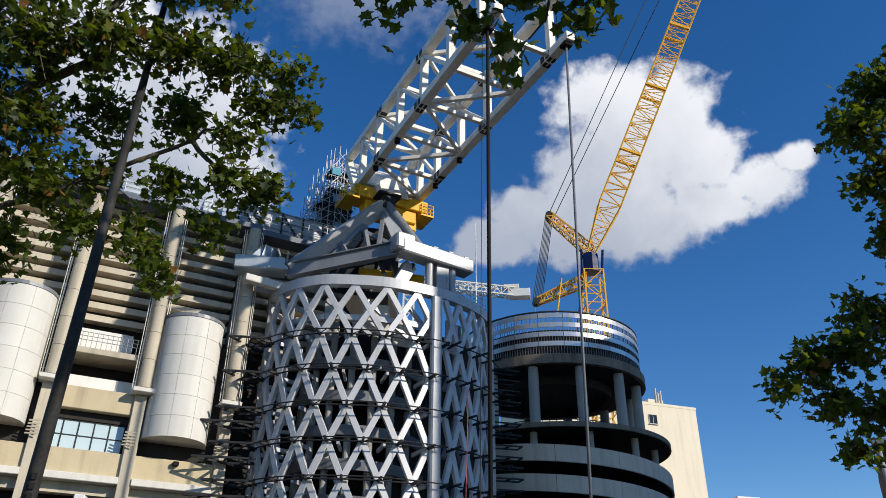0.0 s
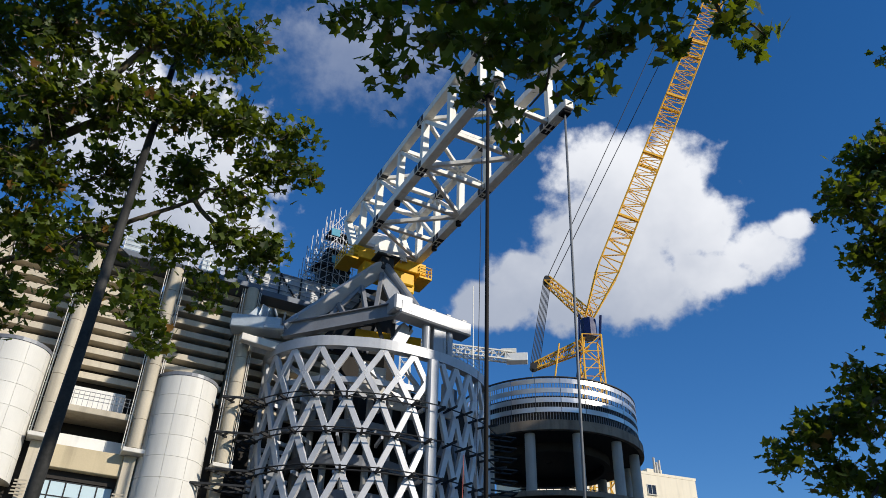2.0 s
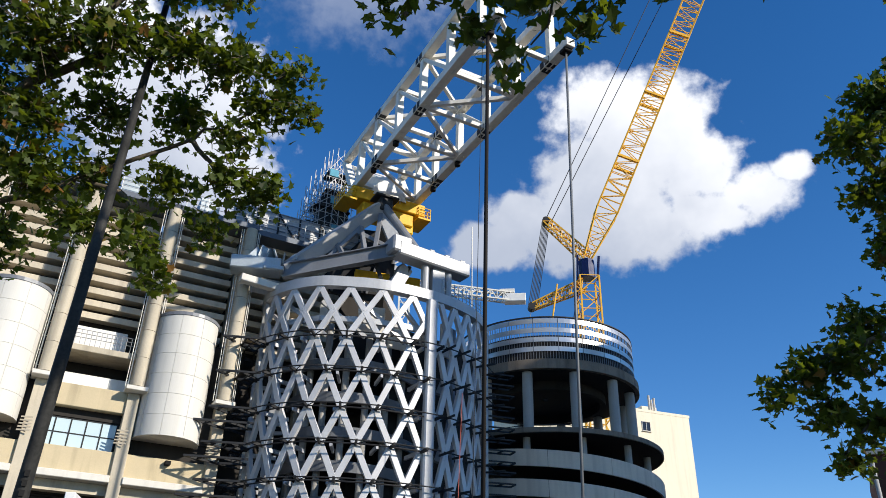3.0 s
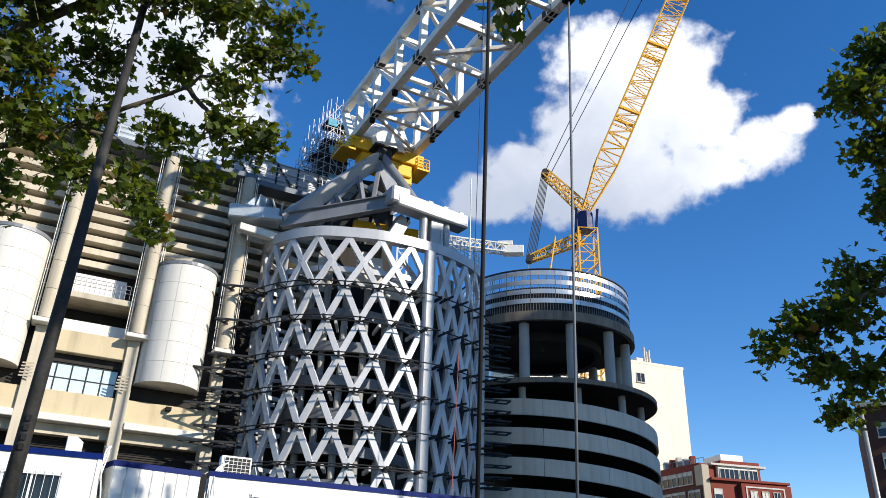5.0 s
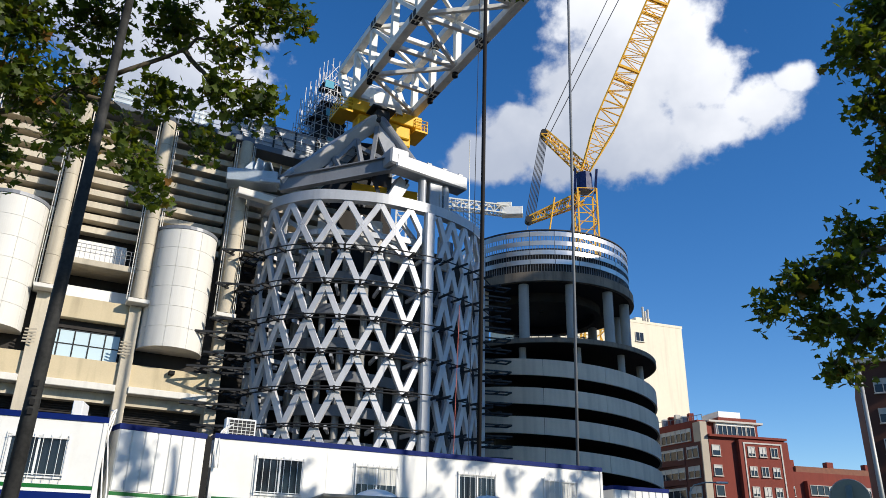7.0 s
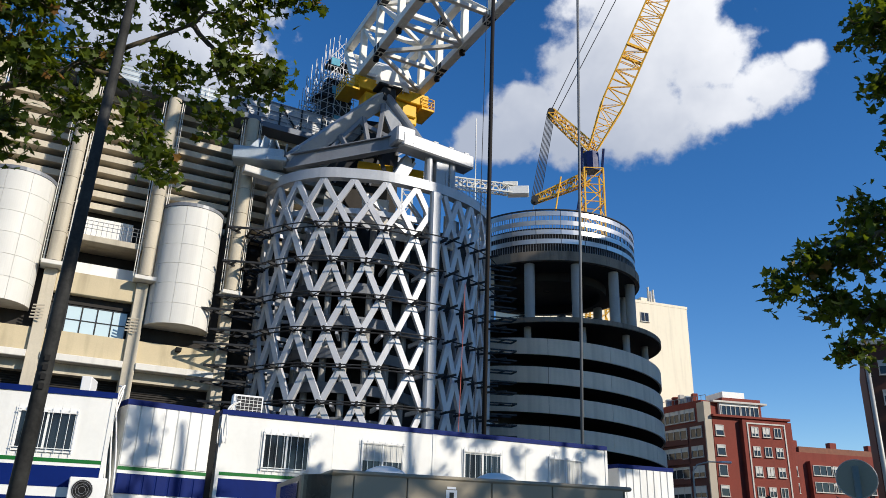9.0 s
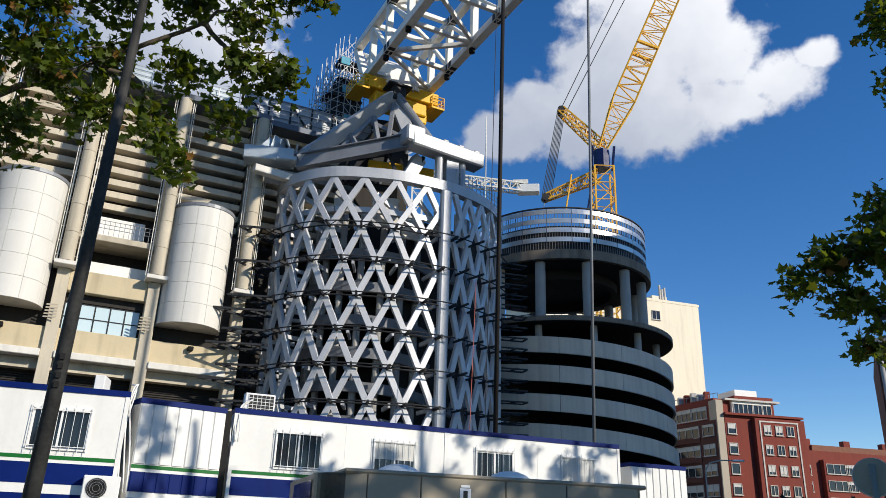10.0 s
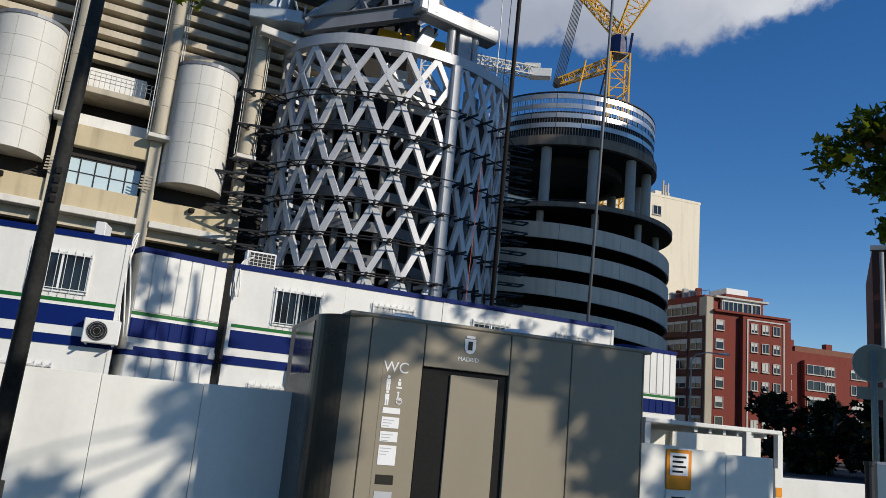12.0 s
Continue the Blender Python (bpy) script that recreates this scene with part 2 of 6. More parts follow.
def ring_wall(bm, c, r0, r1, z0, z1, a0, a1, seg, drop=0.0):
    """A curved wall or slab between two radii and heights; drop: how far it falls from a0 to a1."""
    full = abs(a1 - a0) > 2 * math.pi - 1e-6 and not drop
    rows = []
    for k in range(seg if full else seg + 1):
        a = a0 + (a1 - a0) * k / seg
        d = drop * k / seg
        ca, sa = math.cos(a), math.sin(a)
        rows.append([bm.verts.new((c[0] + r * ca, c[1] + r * sa, z - d)) for r, z in ((r1, z0), (r1, z1), (r0, z1), (r0, z0))])
    n = len(rows)
    for k in range(n if full else n - 1):
        a, b = rows[k], rows[(k + 1) % n]
        for i in range(4):
            bm.faces.new((a[i], a[(i + 1) % 4], b[(i + 1) % 4], b[i]))
    if not full:
        bm.faces.new(rows[0])
        bm.faces.new(rows[-1][::-1])
    return bm


def B():
    return bmesh.new()


def turned(deg):
    return pose(0, 0, 0, 0, 0, deg)


def pol(az, d, z):
    a = radians(az)
    return Vector((d * math.sin(a), d * math.cos(a), z))


# ---------------------------------------------------------------- ground
bm = B()
bmesh.ops.create_circle(bm, cap_ends=True, segments=64, radius=2500)
tagged(part("ground", bm, "asphalt"), "grey asphalt street ground", "ground", kind="structure")

# ---------------------------------------------------------------- stadium
FU, FN, F0 = Vector((0.8944, 0.4472, 0)), Vector((0.4472, -0.8944, 0)), Vector((-14.5, 58.0, 0))
FM = frame_of(FU, -FN, Vector((0, 0, 1)))


def fp(u, off, z):
    return F0 + FU * u + FN * off + Vector((0, 0, z))


def fbox(bm, u0, u1, o0, o1, z0, z1, bevel=0.0):
    return box(bm, fp((u0 + u1) / 2, (o0 + o1) / 2, (z0 + z1) / 2), (u1 - u0, o1 - o0, z1 - z0), FM, bevel)


stadium = thing("stadium", fp(-8, 0, 0), "beige concrete football stadium stand with slatted upper facade", "stadium")
COLS = (-25.9, -19.65, -13.4, -7.3, -1.0)
# these walls carry the shade behind the slats in their near-black colour
part("upper_wall", fbox(B(), -28, 14, -3.4, -3.0, 27.004, 34), "concrete_shaded", stadium)
part("back_wall", fbox(B(), -28, 21.5, -3.4, -3.0, 0, 27), "concrete_shaded", stadium)
part("lower_wall", fbox(B(), -28, 14, -3.0, -1.4, 0, 10.4), "concrete_shaded", stadium)
for i in range(4):
    a, b = COLS[i] + 0.6, COLS[i + 1] - 0.6
    for k in range(11):
        s = 0.8 + 0.09 * (10 - k)
        z = 24.1 + 1.035 * k + 0.42 * s
        bm = B()
        v = [fp(u, o - s, zz) for u in (a, b) for o, zz in ((s - 2.95, z + 0.06), (-0.24, z), (-0.2, z + 0.44), (-0.28, z + 0.5), (s - 2.95, z + 0.5))]
        vs = [bm.verts.new(p) for p in v]
        for j in range(5):
            bm.faces.new((vs[j], vs[(j + 1) % 5], vs[5 + (j + 1) % 5], vs[5 + j]))
        bm.faces.new(vs[:5][::-1]); bm.faces.new(vs[5:])
        part("slat", bm, "concrete_slat", stadium)
# the bay beside the tower
for k in range(11):
    s = 0.8 + 0.09 * (10 - k)
    z = 24.1 + 1.035 * k + 0.42 * s
    part("slat", fbox(B(), -0.4, 8, -2.95, -0.3 - s, z, z + 0.5), "concrete_slat", stadium)
for i, u in enumerate(COLS):
    top, n = 34.3, 7
    z0 = 19.35
    h = (top - z0) / n
    for k in range(n):
        bm = B()
        tube(bm, fp(u, 0.75, z0 + k * h + 0.015), fp(u, 0.75, z0 + (k + 1) * h - 0.015), 0.48, 32)
        part("column_drum", bm, "concrete", stadium, smooth=False)
    part("column_core", fbox(B(), u - 0.38, u + 0.38, -2.9, 0.75, z0, top), "concrete", stadium)
    for s in (-1, 1):
        bm = B()
        tube(bm, fp(u + s * 0.62, 0.6, z0), fp(u + s * 0.62, 0.6, top), 0.045, 6)
        tube(bm, fp(u + s * 0.78, 0.5, z0), fp(u + s * 0.78, 0.5, top), 0.03, 6)
        for k in range(14):
            z = z0 + 0.5 + k * (top - z0 - 1) / 13
            beam(bm, fp(u + s * 0.4, 0.5, z), fp(u + s * 0.8, 0.5, z), 0.03, 0.03)
        part("ladder_rail", bm, "cornice", stadium)
    part("column_foot", fbox(B(), u - 0.75, u + 0.75, -0.2, 1.3, 19.0, 19.3, 0.03), "cornice", stadium)
    part("pilaster", fbox(B(), u - 0.42, u + 0.42, -1.0, 0.35, 0, 19.0, 0.03), "concrete", stadium)
    bm = B()
    for k in range(5):
        beam(bm, fp(u - 0.7 + 0.02 * k, 0.5, 15.3 + 0.22 * k), fp(u + 0.1, 0.75, 15.3 + 0.22 * k), 0.03, 0.1)
    part("wall_vent", bm, "concrete", stadium)
for i in range(4):
    a, b = COLS[i] + 0.42, COLS[i + 1] - 0.42
    part("parapet", fbox(B(), a, b, -0.9, 0.05, 13.15, 14.75, 0.02), "beige_wall", stadium)
    part("cornice_beam", fbox(B(), a, b, -0.6, 0.5, 12.62, 13.1, 0.04), "cornice", stadium)
    part("lintel", fbox(B(), a, b, -1.4, -0.5, 11.9, 12.6), "concrete", stadium)
    bm = B()
    for k in range(9):
        fbox(bm, a, b, -1.6, -1.5, 10.5 + 0.16 * k, 10.6 + 0.16 * k)
    part("louvre", bm, "concrete_shaded", stadium)
    if i in (0, 2):
        part("balcony_beam", fbox(B(), a, b, -0.9, 0.1, 17.5, 19.05, 0.03), "beige_wall", stadium)
        part("white_panel", fbox(B(), a + 0.2, b - 0.1, -1.3, -1.1, 19.0, 20.2), "container_white", stadium)
        part("terrace_slab", fbox(B(), a, b, -2.8, 0.2, 21.5, 21.95, 0.03), "concrete", stadium)
        part("terrace_kiosk", fbox(B(), a + 0.3, b - 0.8, -1.9, -1.6, 22.0, 24.0, 0.03), "container_white", stadium)
        bm = B()
        for k in range(15):
            u = a + 0.2 + (b - a - 0.4) * k / 14
            tube(bm, fp(u, 0.1, 21.95), fp(u, 0.1, 23.1), 0.02, 5)
        for z in (22.5, 22.8, 23.1):
            tube(bm, fp(a, 0.1, z), fp(b, 0.1, z), 0.025, 5)
        part("terrace_railing", bm, "steel_grey", stadium)
        win = part("window", fbox(B(), a, b, -1.3, -1.2, 14.75, 17.5), "concrete_shaded", stadium)
        for k in range(5):
            for j in range(2):
                w = (b - a - 0.2) / 5
                part("pane", fbox(B(), a + 0.12 + k * w, a + 0.02 + (k + 1) * w, -0.75, -0.72, 14.85 + j * 1.0, 15.78 + j * 1.0), "glass_sky", win)
        bm = B()
        for k in range(6):
            u = a + 0.07 + k * (b - a - 0.2) / 5
            fbox(bm, u - 0.04, u + 0.04, -0.8, -0.68, 14.75, 16.85)
        for z in (14.78, 15.81, 16.82):
            fbox(bm, a, b, -0.79, -0.69, z - 0.04, z + 0.04)
        part("window_frame", bm, "steel_dark", win)
        part("blind_box", fbox(B(), a, b, -1.2, -0.6, 16.9, 17.5), "concrete_shaded", stadium)
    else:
        # backing and recess are coloured dark in place of the shade round the tank
        part("tank_backing", fbox(B(), a, b, -1.2, -0.6, 16.2, 24), "concrete_shaded", stadium)
        part("tank_recess", fbox(B(), a, b, -1.3, -0.7, 14.75, 16.2), "concrete_shaded", stadium)
        part("floodlight", fbox(B(), b - 2.9, b - 2.5, 0.0, 0.5, 14.3, 14.6, 0.03), "black", stadium)
    part("eave", fbox(B(), a - 1, b + 1, -2.5, 0.9, 34.35, 34.85, 0.03), "panel_slate", stadium)
part("eave", fbox(B(), -1.6, 14, -3.0, 0.5, 34.2, 34.7), "panel_slate", stadium)
# sloping roof strip and its railing
bm = B()
vs = [bm.verts.new(p) for p in (fp(-28, -1.0, 34.9), fp(14, -1.0, 34.9), fp(14, -4.5, 38.2), fp(-28, -4.5, 37.2), fp(-28, -1.4, 34.7), fp(14, -1.4, 34.7), fp(14, -4.8, 38.0), fp(-28, -4.8, 37.0))]
for q in ((0, 1, 2, 3), (7, 6, 5, 4), (0, 4, 5, 1), (1, 5, 6, 2), (2, 6, 7, 3), (3, 7, 4, 0)):
    bm.faces.new([vs[j] for j in q])
part("roof_strip", bm, "panel_slate", stadium)
bm = B()
for k in range(24):
    u = -27 + 1.7 * k
    tube(bm, fp(u, 0.6, 34.85), fp(u, 0.6, 36.3), 0.03, 5)
    if k % 2 and u > -4:
        beam(bm, fp(u, -0.6, 34.9), fp(u + 2.4, -3.2, 37.4), 0.12, 0.12)
for z in (35.4, 35.85, 36.3):
    tube(bm, fp(-27, 0.6, z), fp(12, 0.6, z), 0.03, 5)
part("roof_railing", bm, "steel_light", stadium)
for k in range(6):
    part("roof_unit", fbox(B(), -21 + 3.1 * k, -19.4 + 3.1 * k, -1.5, 0.3, 34.86, 36.0 + 0.4 * (k % 2), 0.04), "galv", stadium)
part("roof_screen", fbox(B(), -2.6, 9.5, -0.6, -0.35, 34.7, 37.3), "steel_mid", stadium)
for k in range(7):
    u = -2.4 + 1.9 * k
    part("screen_post", fbox(B(), u - 0.06, u + 0.06, -0.35, -0.2, 34.7, 37.2), "steel_dark", stadium)
    if k % 2 == 0:
        part("screen_brace", beam(B(), fp(u, -0.2, 37.0), fp(u + 1.7, -0.2, 34.8), 0.12, 0.12), "steel_dark", stadium)
for z in (35.5, 36.3, 37.15):
    part("screen_rail", beam(B(), fp(-2.6, -0.25, z), fp(9.5, -0.25, z), 0.05, 0.05), "steel_grey", stadium)
# curved white tanks that project from two bays
for i in (1, 3):
    uc = (COLS[i] + COLS[i + 1]) / 2 + (0.0 if i == 1 else -0.35)
    tk = part("tank", tube(B(), fp(uc, -0.1, 15.95), fp(uc, -0.1, 25.1), 2.27, 32), "cornice", stadium)
    c = fp(uc, -0.1, 0)
    th0 = math.atan2(FN.y, FN.x) - math.pi / 2 - 0.2
    for r in range(6):
        for k in range(5):
            a0 = th0 + (math.pi + 0.4) * k / 5 + 0.005
            a1 = th0 + (math.pi + 0.4) * (k + 1) / 5 - 0.005
            z = 15.9 + 1.52 * r
            part("panel", ring_wall(B(), c, 2.24, 2.3, z + 0.012, z + 1.508, a0, a1, 12), "tank", tk)
    part("tank_rim", ring_wall(B(), c, 1.9, 2.36, 25.02, 25.28, 0, 2 * math.pi, 32), "steel_grey", tk)
part("white_beam", beam(B(), fp(-1.6, 2.1, 29.1), fp(1.5, 1.9, 29.0), 0.7, 0.6, bevel=0.03), "cornice", stadium)

# ---------------------------------------------------------------- lattice tower
TC, TR, TZ = Vector((-5.9, 63.9, 0)), 8.3, 28.2
LEVELS = [28.2, 24.06, 21.3, 18.55, 15.95, 13.3, 10.7, 8.1, 5.5, 2.9, 0.3]
tower = thing("lattice_tower", TC, "round tower wrapped in a pale grey steel diamond lattice", "tower")
A0, A1 = radians(178), radians(333)
# plan of the skin, bay line by bay line; the corner post stands at number POST
PLAN = [Vector((x, y, 0)) for x, y in ((-13.8, 63.0), (-13.8, 60.6), (-13.3, 58.5), (-12.2, 56.8), (-10.55, 55.55), (-8.42, 54.72), (-6.05, 54.72), (-3.55, 55.05), (-1.22, 55.97), (0.75, 57.0), (2.0, 58.0), (3.2, 59.2), (4.15, 60.6), (5.0, 62.7))]
NSEG, POST = 9, 8.7


def on_arc(t, z, out=0.0):
    """A point of the skin at bay t and height z, out metres in front of it."""
    i = min(max(int(t), 0), len(PLAN) - 2)
    f = t - i
    a, b = PLAN[i], PLAN[i + 1]
    pa, nb = PLAN[max(i - 1, 0)], PLAN[min(i + 2, len(PLAN) - 1)]
    ta, tb = (b - pa) / 2, (nb - a) / 2
    f2, f3 = f * f, f * f * f
    p = a * (2 * f3 - 3 * f2 + 1) + ta * (f3 - 2 * f2 + f) + b * (3 * f2 - 2 * f3) + tb * (f3 - f2)
    d = ta.normalized().lerp(tb.normalized(), min(max(f, 0), 1)).normalized()
    return p + Vector((d.y, -d.x, 0)) * out + Vector((0, 0, z))


def out_dir(t):
    return (on_arc(t, 0, 1) - on_arc(t, 0, 0)).normalized()


def brace(t0, z0, t1, z1):
    p, q = on_arc(t0, z0), on_arc(t1, z1)
    part("brace", beam(B(), p, q, 0.46, 0.32, out_dir((t0 + t1) / 2), 0.02), "lattice", tower)


TEND = NSEG + 4.0
bm = B()
rows = []
for k in range(73):
    t = TEND * k / 72
    rows.append([bm.verts.new(on_arc(t, z, o)) for o, z in ((0.25, TZ), (0.25, TZ + 0.85), (-0.45, TZ + 0.85), (-0.45, TZ))])
for a, b in zip(rows, rows[1:]):
    for i in range(4):
        bm.faces.new((a[i], a[(i + 1) % 4], b[(i + 1) % 4], b[i]))
bm.faces.new(rows[0]); bm.faces.new(rows[-1][::-1])
part("ring_beam", bm, "steel_light", tower)
part("inner_wall", beam(B(), Vector((-3.4, 60.4, 13.75)), Vector((5.4, 66.8, 13.75)), 0.4, 27.5), "concrete_shaded", tower)
for k in range(NSEG):
    # tall first row, crossing halfway
    zb, zm = LEVELS[1], (LEVELS[0] + LEVELS[1]) / 2
    brace(k, TZ, k + 0.5, zm); brace(k + 0.5, zm, k + 1, zb)
    brace(k + 1, TZ, k + 0.5, zm); brace(k + 0.5, zm, k, zb)
for r in range(1, 9):
    o = 0.0 if r % 2 else 0.5
    z0, z1 = LEVELS[r], LEVELS[r + 1]
    for k in range(NSEG + 1):
        t = k + o
        if t <= NSEG:
            if t - 0.5 >= 0:
                brace(t, z0, t - 0.5, z1)
            if t + 0.5 <= NSEG:
                brace(t, z0, t + 0.5, z1)
# flank beyond the post
for r in range(0, 9):
    z0, z1 = LEVELS[r], LEVELS[r + 1]
    zm = (z0 + z1) / 2
    for k in range(4):
        t = NSEG + 0.2 + k * 0.95
        if r == 0:
            brace(t, z0, t + 0.475, zm); brace(t + 0.475, zm, t + 0.95, z1); brace(t + 0.95, z0, t + 0.475, zm); brace(t + 0.475, zm, t, z1)
        elif r % 2:
            brace(t, z0, t + 0.475, z1); brace(t + 0.95, z0, t + 0.475, z1)
        else:
            brace(t + 0.475, z0, t, z1); brace(t + 0.475, z0, t + 0.95, z1)
part("post", beam(B(), on_arc(POST, 0, 0.25), on_arc(POST, TZ, 0.25), 0.85, 0.6, out_dir(POST - 0.3), 0.12), "steel_light", tower)
part("post", beam(B(), on_arc(TEND, 0, 0.0), on_arc(TEND, TZ, 0.0), 0.5, 0.5, out_dir(NSEG + 1), 0.03), "steel_light", tower)
for j, t in enumerate((0.4, 2.6)):
    part("back_post", beam(B(), on_arc(t, 0, -1.4), on_arc(t, TZ, -1.4), 0.5, 0.5), "steel_light", tower)
# catwalk rails that stand off the lattice
for r in range(1, 9):
    z = LEVELS[r]
    reach = 1.15
    pts = [on_arc(t / 3 - 0.35, z, reach) for t in range(3, 3 * NSEG + 2)]
    part("catwalk_rail", polytube(B(), pts, 0.05), "steel_dark", tower)
    pts = [on_arc(t / 3 - 0.35, z - 0.05, 0.35) for t in range(3, 3 * NSEG + 2)]
    part("catwalk_rail", polytube(B(), pts, 0.06), "steel_dark", tower)
    part("catwalk_rail", polytube(B(), [on_arc(NSEG + 0.15 + 0.4 * i, z, 1.05) for i in range(10)], 0.05), "steel_dark", tower)
    for k in range(NSEG + 1):
        t = k + (0.0 if r % 2 else 0.5)
        if t <= NSEG + 0.1:
            part("bracket", beam(B(), on_arc(t, z - 0.05, 0.1), on_arc(t, z + 0.0, reach), 0.16, 0.2), "steel_dark", tower)
            part("bracket_tie", beam(B(), on_arc(t, z - 0.04, 0.3), on_arc(t + 0.33, z, reach), 0.05, 0.05), "steel_dark", tower)
    for k in range(5):
        t = NSEG + 0.3 + 0.85 * k
        part("bracket", beam(B(), on_arc(t, z - 0.05, 0.1), on_arc(t, z, 1.9), 0.11, 0.15), "steel_dark", tower)
    # pointed frames towards the stand, in pairs lower down
    for k, (tx, ty) in enumerate(((-15.4 - 0.1 * r, 55.3), (-16.3 - 0.12 * r, 55.0))):
        if k and r < 3:
            continue
        z2 = z - 1.1 * k
        tip = Vector((tx, ty, z2))
        a, c2 = on_arc(1.8, z2, 0.2), on_arc(3.3, z2, 0.9)
        for s0, s1 in ((a, tip), (tip, c2), (a.lerp(tip, 0.45), c2.lerp(tip, 0.45)), (on_arc(2.6, z2, 0.1), a.lerp(tip, 0.45)), (on_arc(2.6, z2, 0.1), c2.lerp(tip, 0.45)), (tip.lerp(c2, 0.3), a.lerp(tip, 0.75))):
            part("outrigger_bar", beam(B(), s0, s1, 0.13, 0.15), "steel_dark", tower)
    for k in range(3):
        z2 = z - 0.9 * k
        a = on_arc(TEND, z2, 0.0)
        for s0, s1 in (((0, 0, 0), (2.2, 0.9, 0.1)), ((0.3, -1.0, 0), (2.5, -0.1, 0.1)), ((2.2, 0.9, 0.1), (2.5, -0.1, 0.1)), ((1.1, 0.45, 0.05), (1.5, -0.5, 0.05))):
            part("outrigger_bar", beam(B(), a + Vector(s0), a + Vector(s1), 0.1, 0.12), "steel_dark", tower)
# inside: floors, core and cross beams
part("core", tube(B(), TC + Vector((0, 0.6, 0)), TC + Vector((0, 0.6, 27.2)), 2.6, 24), "concrete_shaded", tower)
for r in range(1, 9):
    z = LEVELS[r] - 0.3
    part("floor_slab", ring_wall(B(), TC, 2.4, 5.4, z - 0.3, z, A0, A1 + 0.9, 28, drop=1.0), "concrete_shaded", tower)
    # edge beam in darker grey: the dimness inside is put into its colour
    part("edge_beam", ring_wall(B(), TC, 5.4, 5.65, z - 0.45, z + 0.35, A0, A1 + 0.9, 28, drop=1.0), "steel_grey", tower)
    for k in range(7):
        t = 0.4 + 1.35 * k
        part("tie_beam", beam(B(), on_arc(t, LEVELS[r], -0.2), on_arc(t, LEVELS[r], -2.4), 0.18, 0.3), "steel_light", tower)
for k in range(8):
    a = A0 + (A1 - A0) * (k + 0.5) / 8
    p = TC + Vector((5.0 * math.cos(a), 5.0 * math.sin(a), 0))
    part("inner_column", tube(B(), p, p + Vector((0, 0, 27)), 0.28, 12), "concrete_col", tower)
for k in range(6):
    p, q = on_arc(0.8 + 1.4 * k, 27.2, -0.6), on_arc(2.4 + 1.4 * k, 24.6, -1.2)
    part("inner_brace", beam(B(), p, q, 0.3, 0.3), "steel_light", tower)
    part("inner_brace", beam(B(), on_arc(0.8 + 1.4 * k, 25.8, -0.7), on_arc(2.2 + 1.4 * k, 25.8, -0.7), 0.3, 0.45), "steel_light", tower)
for t0, t1, z0, z1, o in ((6.3, 7.3, 25.2, 27.6, -2.0), (7.5, 8.4, 24.4, 26.6, -2.2), (4.6, 5.5, 26.2, 27.7, -2.2), (8.7, 9.8, 25.0, 27.2, -1.6), (10.2, 11.2, 24.6, 27.4, -1.6)):
    part("inner_panel", beam(B(), on_arc(t0, (z0 + z1) / 2, o), on_arc(t1, (z0 + z1) / 2, o), 0.2, z1 - z0, bevel=0.02), "cornice", tower)
# back half of the lattice, seen through the front; darker steel paints in its shade
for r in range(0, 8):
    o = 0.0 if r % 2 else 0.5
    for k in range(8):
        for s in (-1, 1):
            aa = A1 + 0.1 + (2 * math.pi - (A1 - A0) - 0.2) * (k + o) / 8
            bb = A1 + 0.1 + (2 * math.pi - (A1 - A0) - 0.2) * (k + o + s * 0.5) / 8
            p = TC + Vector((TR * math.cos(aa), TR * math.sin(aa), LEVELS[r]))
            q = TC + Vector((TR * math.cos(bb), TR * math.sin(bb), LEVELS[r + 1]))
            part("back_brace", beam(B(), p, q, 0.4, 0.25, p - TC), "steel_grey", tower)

# ---------------------------------------------------------------- steel support on the tower
support = thing("support_frame", (-5, 57.5, 29), "grey steel support frame standing on the lattice tower", "steel frame")
APEX = Vector((-4.2, 58.3, 38.0))
part("box_leg", beam(B(), (-11.8, 56.6, 30.4), APEX + Vector((-0.3, 0, -0.2)), 0.9, 1.25, (0, -0.5, 1), 0.04), "steel_mid", support)
part("lower_beam", ibeam(B(), (-11.9, 56.3, 30.2), (-2.2, 55.1, 32.0), 0.6, 1.25), "steel_grey", support)
part("tube_leg", tube(B(), APEX, (-0.6, 57.4, 32.4), 0.42, 16), "steel_grey", support)
part("plate_leg", beam(B(), APEX + Vector((-0.2, 0.2, -0.3)), (-2.4, 57.2, 32.4), 1.1, 0.5, (0, -1, 0.3), 0.04), "steel_light", support)
part("head_block", box(B(), APEX + Vector((0, 0.2, 0.1)), (1.2, 1.2, 1.3), turned(26), 0.08), "steel_dark", support)
part("head_plate", box(B(), APEX + Vector((0, 0.2, 0.85)), (2.2, 1.6, 0.2), turned(26), 0.03), "steel_dark", support)
part("back_leg", beam(B(), APEX + Vector((0, 0.5, -0.3)), (-4.5, 64, 29.2), 0.9, 0.9), "steel_dark", support)
for p, q in (((-9.4, 57.2, 31.0), (-6.0, 57.6, 35.4)), ((-6.0, 57.6, 35.4), (-5.2, 56.0, 31.5)), ((-7.8, 57.2, 33.4), (-6.6, 56.3, 31.0)), ((-4.4, 58, 37), (-4.6, 56, 31.6)),
             ((-6.2, 57.5, 34.8), (-3.4, 57.5, 33.4))):
    part("strut", beam(B(), p, q, 0.35, 0.35, bevel=0.02), "steel_grey", support)
a, b = Vector((-2.8, 54.85, 31.85)), Vector((3.1, 58.75, 31.85))
part("cap_beam", beam(B(), a, b, 1.5, 1.25, bevel=0.12), "steel_mid", support)
